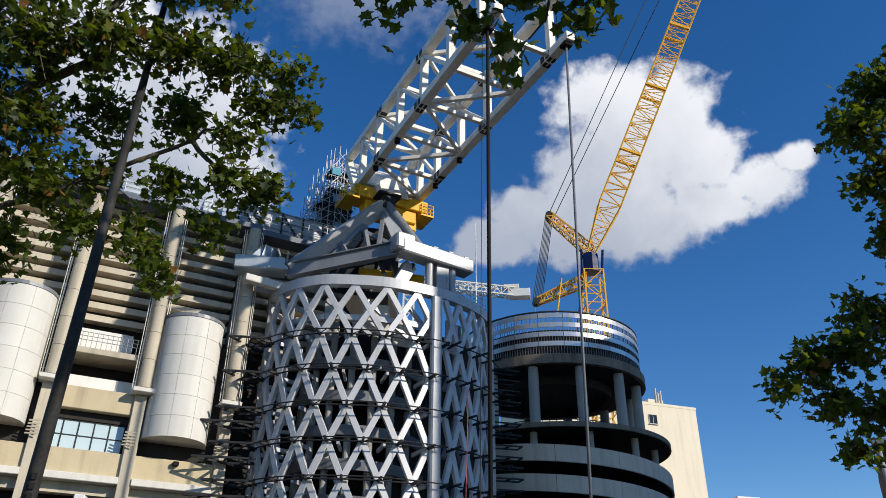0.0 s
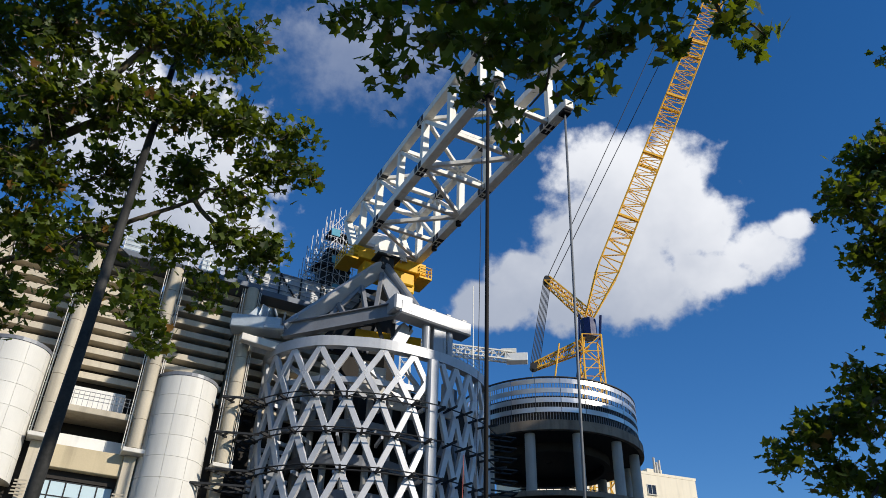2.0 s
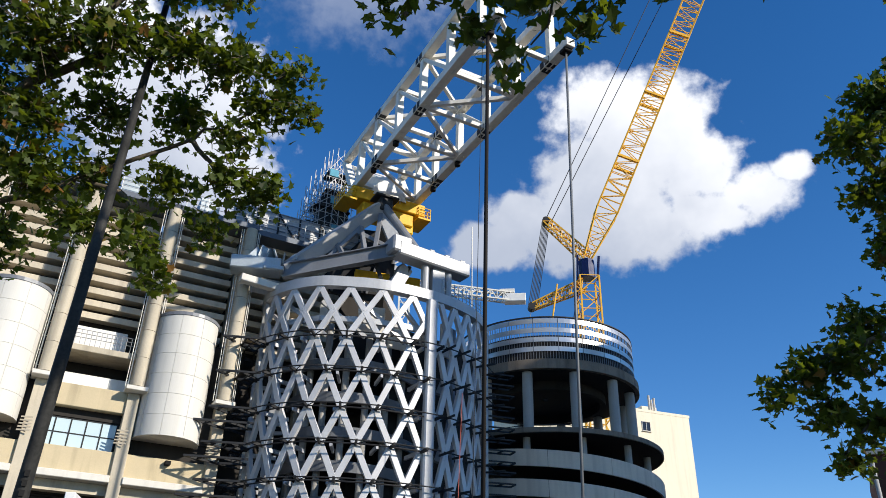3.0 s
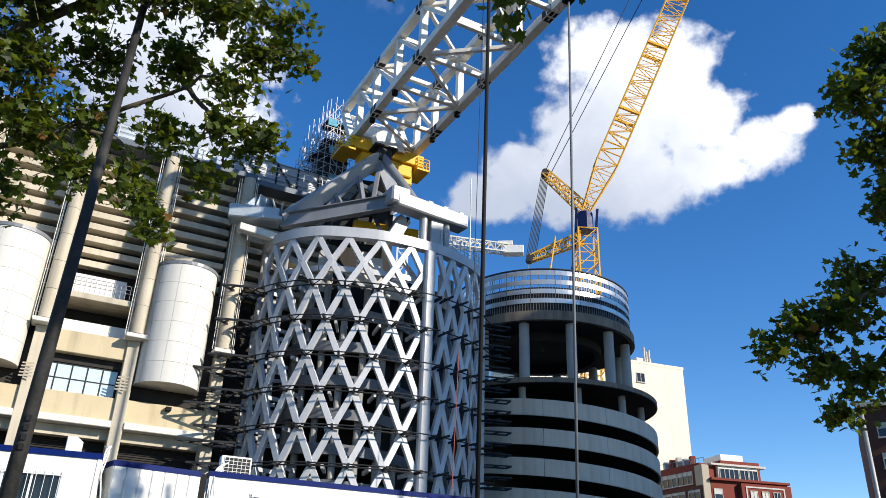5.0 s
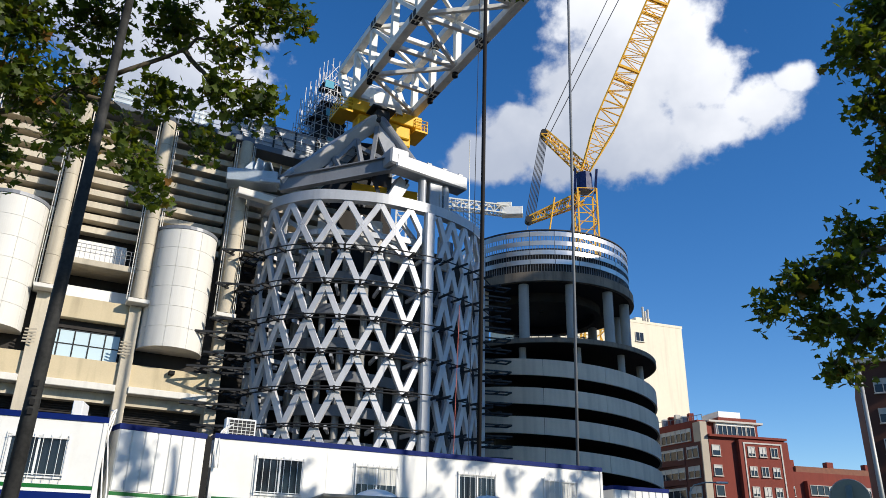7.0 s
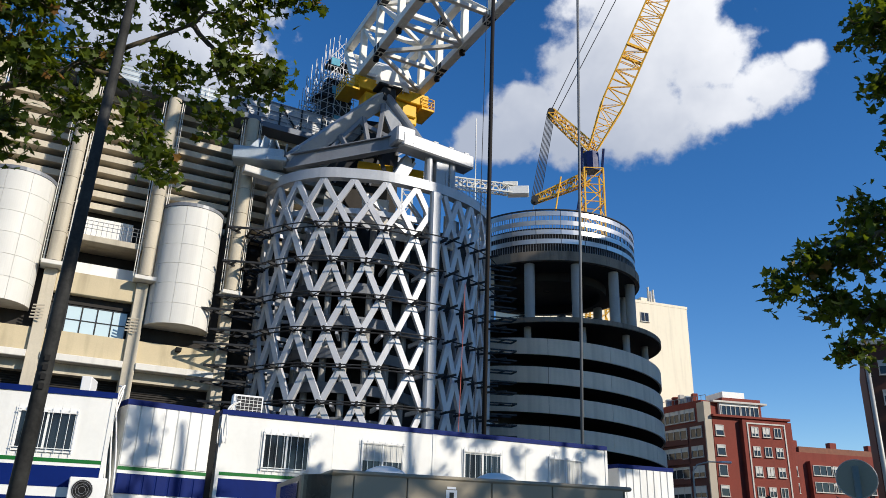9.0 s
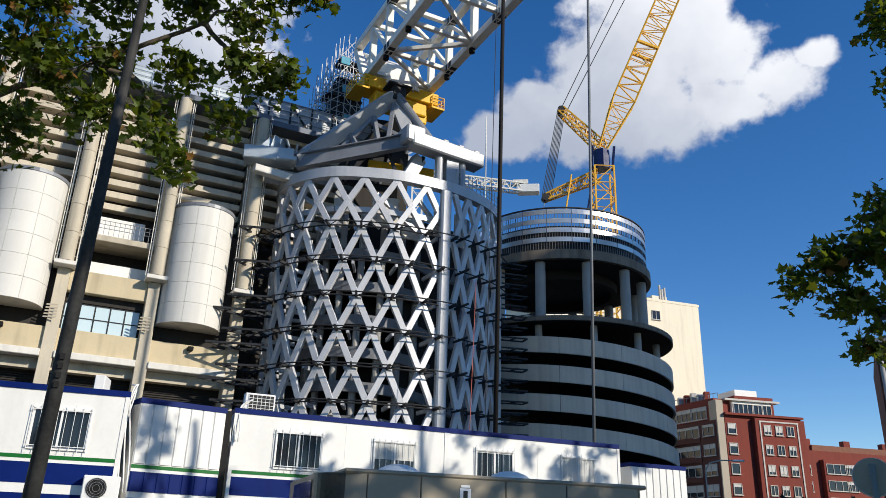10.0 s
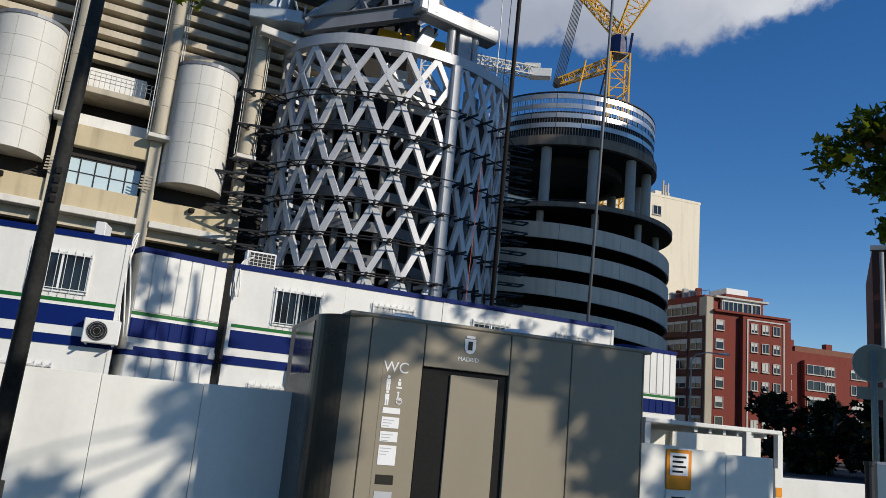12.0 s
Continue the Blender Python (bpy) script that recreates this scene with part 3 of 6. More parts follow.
part("cap_shoe", box(B(), a + Vector((0.2, 0.4, 0.35)), (1.7, 1.9, 1.5), turned(29), 0.15), "steel_mid", support)
for s in (0.5, 0.72, 0.95):
    p = a.lerp(b, s) + Vector((0, 0, 0.62))
    part("bolt_block", box(B(), p + Vector((0, 0, 0.2)), (0.5, 0.4, 0.5), turned(29), 0.05), "steel_grey", support)
for s in (0.42, 0.74):
    p = a.lerp(b, s)
    part("short_column", tube(B(), Vector((p.x, p.y, 28.9)), Vector((p.x, p.y, 31.3)), 0.34, 16), "steel_mid", support)
p = a.lerp(b, 0.58)
part("jack_box", box(B(), Vector((p.x, p.y + 0.2, 30.1)), (1.2, 0.9, 2.5), turned(29), 0.05), "steel_mid", support)
for p, q in (((-8.6, 58.6, 30.4), (-5.4, 59.0, 34.6)), ((-5.4, 59.0, 34.6), (-3.2, 58.6, 31.0)), ((-7.4, 58.6, 32.4), (-4.0, 58.8, 33.2))):
    part("inner_plate", beam(B(), p, q, 0.25, 1.3, (0, 0, 1)), "steel_dark", support)
part("dark_screen", box(B(), (-4.7, 61.3, 33.9), (3.0, 0.3, 6.4), turned(12), 0.02), "steel_dark", support)
part("dark_screen", box(B(), (-7.4, 60.8, 32.3), (2.6, 0.3, 3.8), turned(12), 0.02), "steel_dark", support)
for k in range(4):
    part("screen_strut", beam(B(), (-8.4 + 1.5 * k, 60.4 + 0.2 * k, 30.6), (-7.2 + 1.5 * k, 60.5 + 0.2 * k, 33.9 + 0.7 * k), 0.18, 0.18), "steel_grey", support)
part("yellow_beam", beam(B(), (-6.2, 57.6, 30.75), (-0.8, 59.0, 30.75), 0.6, 0.9, bevel=0.03), "yellow", support)
part("gusset", beam(B(), (-2.9, 56.4, 29.1), (-2.0, 57.0, 31.2), 0.9, 1.1, bevel=0.05), "steel_light", support)
for k in range(3):
    q = Vector((-3.6 + 0.5 * k, 56.2 + 0.3 * k, 29.0))
    part("strut", beam(B(), q, q + Vector((-0.8 + 0.9 * k, 0, 2.3)), 0.3, 0.3), "steel_dark", support)
duct = thing("sheet_metal_box", (-14.2, 56.9, 29.3), "galvanised sheet metal enclosure beside the tower ring", "enclosure")
part("casing", box(B(), (-14.1, 56.2, 30.55), (4.0, 1.6, 1.15), turned(8), 0.08), "galv", duct)
for k in range(6):
    part("folded_sheet", box(B(), (-14.2 + 0.55 * k, 55.9 + 0.1 * k, 31.55 + 0.22 * (k % 2) - 0.1 * k), (0.7, 0.07, 1.35), pose(0, 0, 0, 20 * (k % 3 - 1), 30 - 17 * k, 20 + 23 * k)), "galv", duct)
part("tray", box(B(), (-12.6, 56.0, 30.2), (1.6, 1.0, 0.35), turned(8), 0.05), "galv", duct)
bm = B()
for k in range(14):
    p = on_arc(NSEG + 0.2 + k * 0.28, TZ + 0.85, 0.2)
    tube(bm, p, p + Vector((0, 0, 1.25)), 0.035, 5)
for z in (0.45, 0.85, 1.25):
    tube(bm, on_arc(NSEG + 0.2, TZ + 0.85 + z, 0.2), on_arc(TEND, TZ + 0.85 + z, 0.2), 0.03, 5)
tagged(part("guard_rail", bm, "steel_light"), "light steel guard rail on the tower ring", "railing")

# ---------------------------------------------------------------- white roof girder on its yellow base
girder = thing("roof_girder", (-4.2, 60.8, 40), "white steel box truss girder reaching out over the street", "truss girder")
GN, GU = Vector((0.447, -0.894, 0)), Vector((0.894, 0.447, 0))
GB, GW, GH = Vector((-6.86, 59.6, 41.0)), 5.9, 5.0


def gp(s, w, h):
    return GB + GN * s + GU * (w * GW) + Vector((0, 0, h * GH))


S0, S1, PAN = -0.5, 24.6, 4.55
for w in (0, 1):
    part("chord", beam(B(), gp(S0 - 0.6, w, 0), gp(S1, w, 0), 0.72, 0.72, bevel=0.03), "white_paint", girder)
    part("chord", beam(B(), gp(S0 - 3.2, w, 1), gp(S1, w, 1), 0.72, 0.72, bevel=0.03), "white_paint", girder)
    part("end_chord", beam(B(), gp(S0 - 0.5, w, 0), gp(S0 - 3.4, w, 1), 0.65, 0.65, bevel=0.03), "white_paint", girder)
NP = 6
for k in range(NP):
    s = S0 + PAN * k + (0.9 if k == 0 else 0)
    for w in (0, 1):
        part("web_post", beam(B(), gp(s, w, 0.06), gp(s, w, 0.94), 0.55, 0.5, GN, 0.02), "white_paint", girder)
        if k < NP - 1:
            s2 = S0 + PAN * (k + 1)
            part("web_diagonal", beam(B(), gp(s, w, 0.95), gp(s2, w, 0.05), 0.32, 0.38, GU, 0.02), "white_paint", girder)
            part("gusset_plate", box(B(), gp(s2, w, 0.03), (0.1, 1.4, 1.1), frame_of(GU, Vector((-GN.x, -GN.y, 0)), Vector((0, 0, 1)))), "white_paint", girder)
        sp = s + 2.0
        for h in (0, 1):
            if k in (0, 2, 4) and sp < S1:
                for e in (-0.32, 0.32):
                    part("splice_plate", beam(B(), gp(sp + 2.2 + e - 0.22, w, h) + Vector((0, 0, -0.37)), gp(sp + 2.2 + e + 0.22, w, h) + Vector((0, 0, -0.37)), 0.6, 0.03), "steel_dark", girder)
                    part("splice_plate", beam(B(), gp(sp + 2.2 + e - 0.22, w, h) - GU * 0.37, gp(sp + 2.2 + e + 0.22, w, h) - GU * 0.37, 0.03, 0.6), "steel_dark", girder)
        if k in (1, 2):
            part("lifting_lug", tube(B(), gp(s - 0.3, w, 0) + Vector((0, 0, -0.75)), gp(s - 0.3, w, 0) + Vector((0, 0, -0.3)), 0.25, 12), "black", girder)
    for h, size in ((0, 0.36), (1, 0.40)):
        part("cross_beam", beam(B(), gp(s, 0.04, h), gp(s, 0.96, h), size, size, bevel=0.02), "white_paint", girder)
        if k < NP - 1:
            m = S0 + PAN * (k + 0.5)
            a, b = (0.05, 0.95) if k % 2 else (0.95, 0.05)
            part("plan_brace", beam(B(), gp(s + 0.2, a, h), gp(S0 + PAN * (k + 1) - 0.2, b, h), 0.3, 0.34), "white_paint", girder)
bm = B()
vs = [bm.verts.new(p) for p in (gp(-0.6, 0.08, -0.05), gp(-0.6, 0.92, -0.05), gp(1.2, 0.75, -0.22), gp(1.2, 0.25, -0.22), gp(-3.4, 0.08, 0.9), gp(-3.4, 0.92, 0.9), gp(0.6, 0.7, 0.2), gp(0.6, 0.3, 0.2))]
for q in ((0, 1, 2, 3), (4, 5, 1, 0), (7, 6, 5, 4), (3, 2, 6, 7), (0, 3, 7, 4), (1, 5, 6, 2)):
    bm.faces.new([vs[j] for j in q])
part("end_box", bm, "white_paint", girder)
for k in range(6):
    part("stiffener", beam(B(), gp(1.0, 0.42 + 0.05 * k, -0.2), gp(-0.2, 0.42 + 0.05 * k, 0.0), 0.06, 0.5), "white_paint", girder)
base = thing("yellow_bearing", (-4.4, 60.2, 38.5), "yellow painted steel bearing base under the truss", "bearing")
part("cross_girder", beam(B(), gp(-0.3, -0.12, -0.23), gp(-0.3, 1.12, -0.23), 2.2, 1.2, bevel=0.06), "yellow", base)
part("keel", beam(B(), gp(-0.3, 0.08, -0.48), gp(-0.3, 0.95, -0.48), 1.6, 1.3, bevel=0.1), "yellow", base)
part("keel_block", beam(B(), gp(-0.4, 0.62, -0.62), gp(-0.4, 0.98, -0.62), 1.3, 1.2, bevel=0.15), "yellow", base)
for w in (-0.16, 1.1):
    part("end_platform", beam(B(), gp(1.0, w, -0.42), gp(-1.6, w, -0.42), 1.3, 0.18), "yellow", base)
    bm = B()
    for k in range(5):
        for d in (-0.6, 0.6):
            p = gp(1.0 - 0.62 * k, w, -0.42) + GU * d
            tube(bm, p, p + Vector((0, 0, 1.15)), 0.04, 5)
    for z in (0.4, 0.8, 1.15):
        for d in (-0.6, 0.6):
            tube(bm, gp(1.0, w, -0.42) + GU * d + Vector((0, 0, z)), gp(-1.5, w, -0.42) + GU * d + Vector((0, 0, z)), 0.04, 5)
        tube(bm, gp(1.0, w, -0.42) + GU * 0.6 + Vector((0, 0, z)), gp(1.0, w, -0.42) - GU * 0.6 + Vector((0, 0, z)), 0.04, 5)
    part("platform_rail", bm, "yellow", base)
for (w, foot, rad, mat, lab) in ((0, Vector((3.0, 39.4, 0)), 0.12, "cable", "black steel rope hanging from the white truss"), (1, Vector((7.9, 39.6, 0)), 0.085, "cable_grey", "grey steel rope hanging from the white truss")):
    top = gp(S1 - 2.0 if w == 0 else S1 - 0.6, w, -0.08)
    top = top + Vector((0.25 if w == 0 else 0, 0, 0))
    tagged(part("hanging_rope", tube(B(), foot, top, rad, 10), mat, smooth=True), lab, "rope")
    part_block = part("rope_clamp", box(B(), top + Vector((0, 0, 0.2)), (0.7, 0.7, 0.8), turned(26), 0.05), "black")
    tagged(part_block, "black steel clamp holding a rope under the truss", "clamp")
tagged(part("thin_rope", tube(B(), (2.4, 38.9, 0), gp(S1 - 2.2, 0, -0.05), 0.02, 6), "steel_dark"), "thin dark tag line beside the thick rope", "rope")
red = thing("hoist_rope", (2.3, 50, 0), "thin red and white rope in front of the tower flank", "rope")
part("rope", tube(B(), pol(2.35, 52, 0), pol(2.9, 52, 19), 0.02, 6), "rope_red", red)

# ---------------------------------------------------------------- ramp tower
RC = Vector((12.79, 78.97, 0))
ramp_tower = thing("ramp_tower", RC, "round grey concrete spiral ramp tower with aluminium railing", "ramp tower")
FRONT = math.atan2(-RC.y, -RC.x)
SHADE = 24
for k in range(4):
    z = 32.35 - 0.98 * k
    me = None
    for j in range(SHADE):
        rot = Matrix.Translation(RC) @ turned(360 / SHADE * j)
        if me is None:
            first = part("railing_slat", ring_wall(B(), (0, 0), 9.32, 9.37, z, z + 0.48, 0.004, 2 * math.pi / SHADE - 0.004, 4), "rail_metal")
            me = first.data
            first.matrix_basis = rot
            hang(first, ramp_tower)
        else:
            piece("railing_slat", me, rot, ramp_tower)
for k in range(72):
    a = 2 * math.pi * k / 72
    p = RC + Vector((9.26 * math.cos(a), 9.26 * math.sin(a), 28.5))
    part("railing_post", beam(B(), p, p + Vector((0, 0, 4.5)), 0.07, 0.07), "steel_dark", ramp_tower)
part("top_rail", ring_wall(B(), RC, 9.2, 9.4, 32.95, 33.05, 0, 2 * math.pi, 72), "steel_dark", ramp_tower)
pk = part("picket", box(B(), (9.3, 0, 30.75), (0.04, 0.05, 4.2)), "steel_grey")
pk.matrix_basis = Matrix.Translation(RC)
hang(pk, ramp_tower)
for k in range(1, 216):
    piece("picket", pk.data, Matrix.Translation(RC) @ turned(360 / 216 * k), ramp_tower)
# dark inner wall added so that the gaps between the slats stay dark
part("inner_parapet", ring_wall(B(), RC, 8.85, 8.95, 28.5, 31.2, 0, 2 * math.pi, 72), "concrete_shaded", ramp_tower)
# thin near-black discs paint the shade onto the undersides of the slabs
part("soffit_shade", ring_wall(B(), RC, 0.3, 9.3, 27.5, 27.546, 0, 2 * math.pi, 72), "concrete_shaded", ramp_tower)
part("soffit_beam", ring_wall(B(), RC, 5.6, 6.2, 26.6, 27.5, 0, 2 * math.pi, 48), "concrete_shaded", ramp_tower)
part("soffit_shade", ring_wall(B(), RC, 0.3, 11.3, 20.9, 20.946, 0, 2 * math.pi, 72), "concrete_shaded", ramp_tower)
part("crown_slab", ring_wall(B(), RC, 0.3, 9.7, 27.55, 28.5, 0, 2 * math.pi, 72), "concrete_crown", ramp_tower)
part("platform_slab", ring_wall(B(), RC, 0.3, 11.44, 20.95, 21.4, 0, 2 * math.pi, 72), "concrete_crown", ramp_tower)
for k in range(12):
    a = FRONT - 0.19 + 2 * math.pi * k / 12
    p = RC + Vector((8.7 * math.cos(a), 8.7 * math.sin(a), 0))
    part("column", tube(B(), p + Vector((0, 0, 21.4)), p + Vector((0, 0, 27.55)), 0.5, 40), "concrete_col", ramp_tower, smooth=False)
    q = RC + Vector((9.8 * math.cos(a), 9.8 * math.sin(a), 0))
    part("short_column", tube(B(), q + Vector((0, 0, 18.2)), q + Vector((0, 0, 20.9)), 0.35, 12), "concrete_col", ramp_tower)
part("core", tube(B(), RC, RC + Vector((0, 0, 21)), 5.2, 32), "concrete_shaded", ramp_tower)
bm = B()
for k in range(40):
    a = FRONT - 1.6 + 3.2 * k / 39
    p = RC + Vector((8.0 * math.cos(a), 8.0 * math.sin(a), 21.4))
    tube(bm, p, p + Vector((0, 0, 1.2)), 0.03, 5)
ring_wall(bm, RC, 7.97, 8.03, 22.55, 22.62, FRONT - 1.6, FRONT + 1.6, 40)
ring_wall(bm, RC, 7.97, 8.03, 22.0, 22.05, FRONT - 1.6, FRONT + 1.6, 40)
part("inner_railing", bm, "steel_dark", ramp_tower)
STEP, ARC = 2.61, 2 * math.pi / 12
drop = STEP * 2 / 12
band = floor_me = None
for k in range(7):
    for j in range(-5, 6):
        z = 19.4 - STEP * k - drop * j
        if z > 20.6 or z < 0.3:
            continue
        rot = Matrix.Translation(RC + Vector((0, 0, z))) @ pose(0, 0, 0, 0, 0, math.degrees(FRONT) + 30 * j)
        if band is None:
            ob = part("ramp_parapet", ring_wall(B(), (0, 0), 11.0, 11.2, -1.48, 0, 0.0015, ARC - 0.0015, 8, drop=drop), "concrete_ramp")
            band = ob.data
            ob.matrix_basis = rot
            hang(ob, ramp_tower)
            ob = part("ramp_floor", ring_wall(B(), (0, 0), 5.1, 11.0, -1.45, -1.15, 0, ARC, 8, drop=drop), "concrete_shaded")
            floor_me = ob.data
            ob.matrix_basis = rot
            hang(ob, ramp_tower)
        else:
            piece("ramp_parapet", band, rot, ramp_tower)
            piece("ramp_floor", floor_me, rot, ramp_tower)


# ---------------------------------------------------------------- cranes
def lattice_mast(parent, p, q, w, w2, mat, up, bays, r=0.12, name="lattice_boom"):
    """A square lattice boom: four chords and zigzag lacing on each side, one mesh."""
    p, q = Vector(p), Vector(q)
    d = (q - p).normalized()
    x = d.cross(Vector(up)).normalized()
    y = x.cross(d)
    bm = B()

    def at(s, i, j):
        ww = w + (w2 - w) * s
        return p.lerp(q, s) + x * (i * ww / 2) + y * (j * ww / 2)
    cs = ((-1, -1), (1, -1), (1, 1), (-1, 1))
    for i, j in cs:
        beam(bm, at(0, i, j), at(1, i, j), 2 * r, 2 * r)
    for k in range(bays):
        s0, s1 = k / bays, (k + 1) / bays
        for n in range(4):
            a, b = cs[n], cs[(n + 1) % 4]
            if k % 2:
                a, b = b, a
            beam(bm, at(s0, *a), at(s1, *b), r, r)
            beam(bm, at(s1, *a), at(s1, *b), r, r)
    return part(name, bm, mat, parent)


crane = thing("yellow_crane", pol(12.98, 105, 0), "yellow lattice crane with a steep luffing boom", "crane")
CB = pol(12.98, 105, 0)
lattice_mast(crane, CB, CB + Vector((0, 0, 54)), 2.8, 2.8, "crane_yellow", (0, 1, 0), 20, 0.11, "mast")
part("slew_section", tube(B(), CB + Vector((0, 0, 54)), CB + Vector((0, 0, 57)), 1.2, 8), "crane_blue", crane)
for s in (-1, 1):
    part("slew_brace", beam(B(), CB + Vector((s * 1.5, 0, 53.8)), CB + Vector((s * 1.6, -1.4, 57.2)), 0.3, 0.3), "crane_blue", crane)
PIV = CB + Vector((0.2, 0, 57.5))
TIP = pol(26.1, 105, 110.5)
d = (TIP - PIV)
lattice_mast(crane, PIV, PIV + d * 0.14, 1.2, 3.3, "crane_yellow", (0, 1, 0), 4, 0.10, "boom_foot")
lattice_mast(crane, PIV + d * 0.14, PIV + d * 1.25, 3.3, 3.3, "crane_yellow", (0, 1, 0), 40, 0.10, "boom")
for s in (0.3, 0.52, 0.74, 0.96):
    c = PIV + d * s
    x = d.normalized().cross(Vector((0, 1, 0))).normalized()
    for e in (-1, 1):
        part("boom_joint", beam(B(), c - x * 1.7 + Vector((0, e * 1.65, 0)), c + x * 1.7 + Vector((0, e * 1.65, 0)), 0.4, 0.4), "crane_yellow", crane)
MASTTIP = pol(9.8, 105, 64.5)
lattice_mast(crane, PIV, MASTTIP, 1.5, 1.1, "crane_yellow", (0, 1, 0), 9, 0.1, "gantry")
CJ = pol(8.4, 105, 49.8)
lattice_mast(crane, CB + Vector((-0.5, 0, 53)), CJ, 1.6, 0.9, "crane_yellow", (0, 1, 0), 10, 0.1, "counter_boom")
part("tip_sheave", tube(B(), MASTTIP + Vector((0, -0.6, 0)), MASTTIP + Vector((0, 0.6, 0)), 0.55, 12), "steel_dark", crane)
part("tip_sheave", tube(B(), CJ + Vector((0, -0.6, 0)), CJ + Vector((0, 0.6, 0)), 0.6, 12), "steel_dark", crane)
for k in range(7):
    o = Vector((-0.5 + 0.2 * k, -0.6 + 0.2 * k, 0))
    part("luffing_rope", tube(B(), MASTTIP + o, CJ + o * 1.2, 0.06, 5), "steel_dark", crane)
for o in (0, 1.3):
    part("pendant_rope", tube(B(), MASTTIP + Vector((o * 0.8, 0, 0.2)), PIV + d * 1.05 + Vector((-4.6 + 2.2 * o, 0, 6)), 0.07, 6), "steel_dark", crane)
part("hook_rope", tube(B(), CJ, CJ + Vector((-0.6, 0, -3)), 0.05, 5), "cable_grey", crane)
part("stay", tube(B(), CB + Vector((-5.6, 0, 47)), CB + Vector((-4.6, 0, 53)), 0.12, 6), "crane_yellow", crane)
part("stay", tube(B(), CB + Vector((-3.2, 0, 43)), CB + Vector((-1.4, 0, 53)), 0.12, 6), "crane_blue", crane)

wcrane = thing("white_crane", pol(4, 140, 0), "white tower crane jib far behind the stadium", "crane")
lattice_mast(wcrane, pol(-2, 138, 69.5), pol(6.6, 140, 68.0), 1.7, 1.7, "white_paint", (0, 1, 0), 16, 0.13, "jib")
part("counterweight", box(B(), pol(7.05, 140, 67.7), (4.2, 2, 1.7), turned(-8), 0.08), "plastic_white", wcrane)
part("walkway", box(B(), pol(6.4, 140, 69.2), (3.0, 1.5, 0.9), turned(-8), 0.05), "white_paint", wcrane)
lattice_mast(wcrane, pol(-2, 138, 0), pol(-2, 138, 69), 2, 2, "white_paint", (0, 1, 0), 24, 0.14, "mast")
mastp = thing("lightning_mast", pol(3.4, 75, 0), "thin white lightning mast", "mast")
part("rod", tube(B(), pol(3.55, 75, 0), pol(3.55, 75, 46), 0.06, 6), "white_paint", mastp)

# ---------------------------------------------------------------- scaffold on the roof
scaf = thing("scaffold_tower", (-10.5, 66.5, 35), "tube scaffold tower with blue netting on the stadium roof", "scaffold")
ox = Vector((-10.2, 64.5, 34.5))
heights = (7.5, 9.5, 11.0, 12.5, 13.5, 12.5, 11.5, 10.0)
for i in range(8):
    for j in range(4):
        h = heights[i] + 0.9 * ((i * 7 + j * 5) % 3)
        p = ox + FU * (i * 0.66 - 2.1) - FN * (j * 0.9)
        part("standard", tube(B(), p, p + Vector((0, 0, h)), 0.04, 6), "steel_mid", scaf)
for k in range(11):
    z = 1.2 + 1.05 * k
    i0 = 0 if k < 6 else (1 if k < 8 else 3)
    for j in range(4):
        part("ledger", tube(B(), ox + FU * (i0 * 0.66 - 2.3) - FN * (j * 0.9) + Vector((0, 0, z)), ox + FU * 2.8 - FN * (j * 0.9) + Vector((0, 0, z)), 0.035, 6), "steel_light", scaf)
        part("transom", tube(B(), ox + FU * ((j + i0) * 0.9 - 1.8) + FN * 0.1 + Vector((0, 0, z + 0.1)), ox + FU * ((j + i0) * 0.9 - 1.8) - FN * 2.9 + Vector((0, 0, z + 0.1)), 0.035, 6), "steel_grey", scaf)
    if k % 2 == 0:
        part("deck", box(B(), ox + FU * (0.4 + i0 * 0.25) - FN * 1.3 + Vector((0, 0, z - 0.1)), (4.4 - i0 * 0.6, 1.8, 0.1), FM), "steel_dark", scaf)
    part("scaffold_brace", tube(B(), ox + FU * (-1.9 + i0 * 0.6) + Vector((0, 0, z)), ox + FU * (0.2 + i0 * 0.3) + Vector((0, 0, z + 1.9)), 0.035, 6), "steel_light", scaf)
    part("scaffold_brace", tube(B(), ox + FU * 2.3 + Vector((0, 0, z)), ox + FU * 0.4 + Vector((0, 0, z + 1.9)), 0.035, 6), "steel_light", scaf)
    if k % 3 == 0:
        part("net", box(B(), ox + FU * (1.4 - 0.12 * k) + FN * 0.12 + Vector((0, 0, z + 0.5)), (0.9, 0.05, 0.8), FM), "blue_net", scaf)
part("core_block", box(B(), ox + FU * 1.0 - FN * 1.6 + Vector((0, 0, 4.4)), (3.0, 1.8, 8.4), FM), "steel_dark", scaf)


# ---------------------------------------------------------------- buildings behind
def wall_frame(p, q):
    u = (Vector(q) - Vector(p)); u.z = 0
    L = u.length
    u.normalize()
    return frame_of(u, Vector((-u.y, u.x, 0)), Vector((0, 0, 1))), L


def block(p, q, depth, z0, z1):
    """A building mass whose front runs from p to q."""
    m, L = wall_frame(p, q)
    c = (Vector(p) + Vector(q)) / 2 + m.col[1].to_3d() * depth / 2
    return box(B(), Vector((c.x, c.y, (z0 + z1) / 2)), (L, depth, z1 - z0), m)


WIN = {}


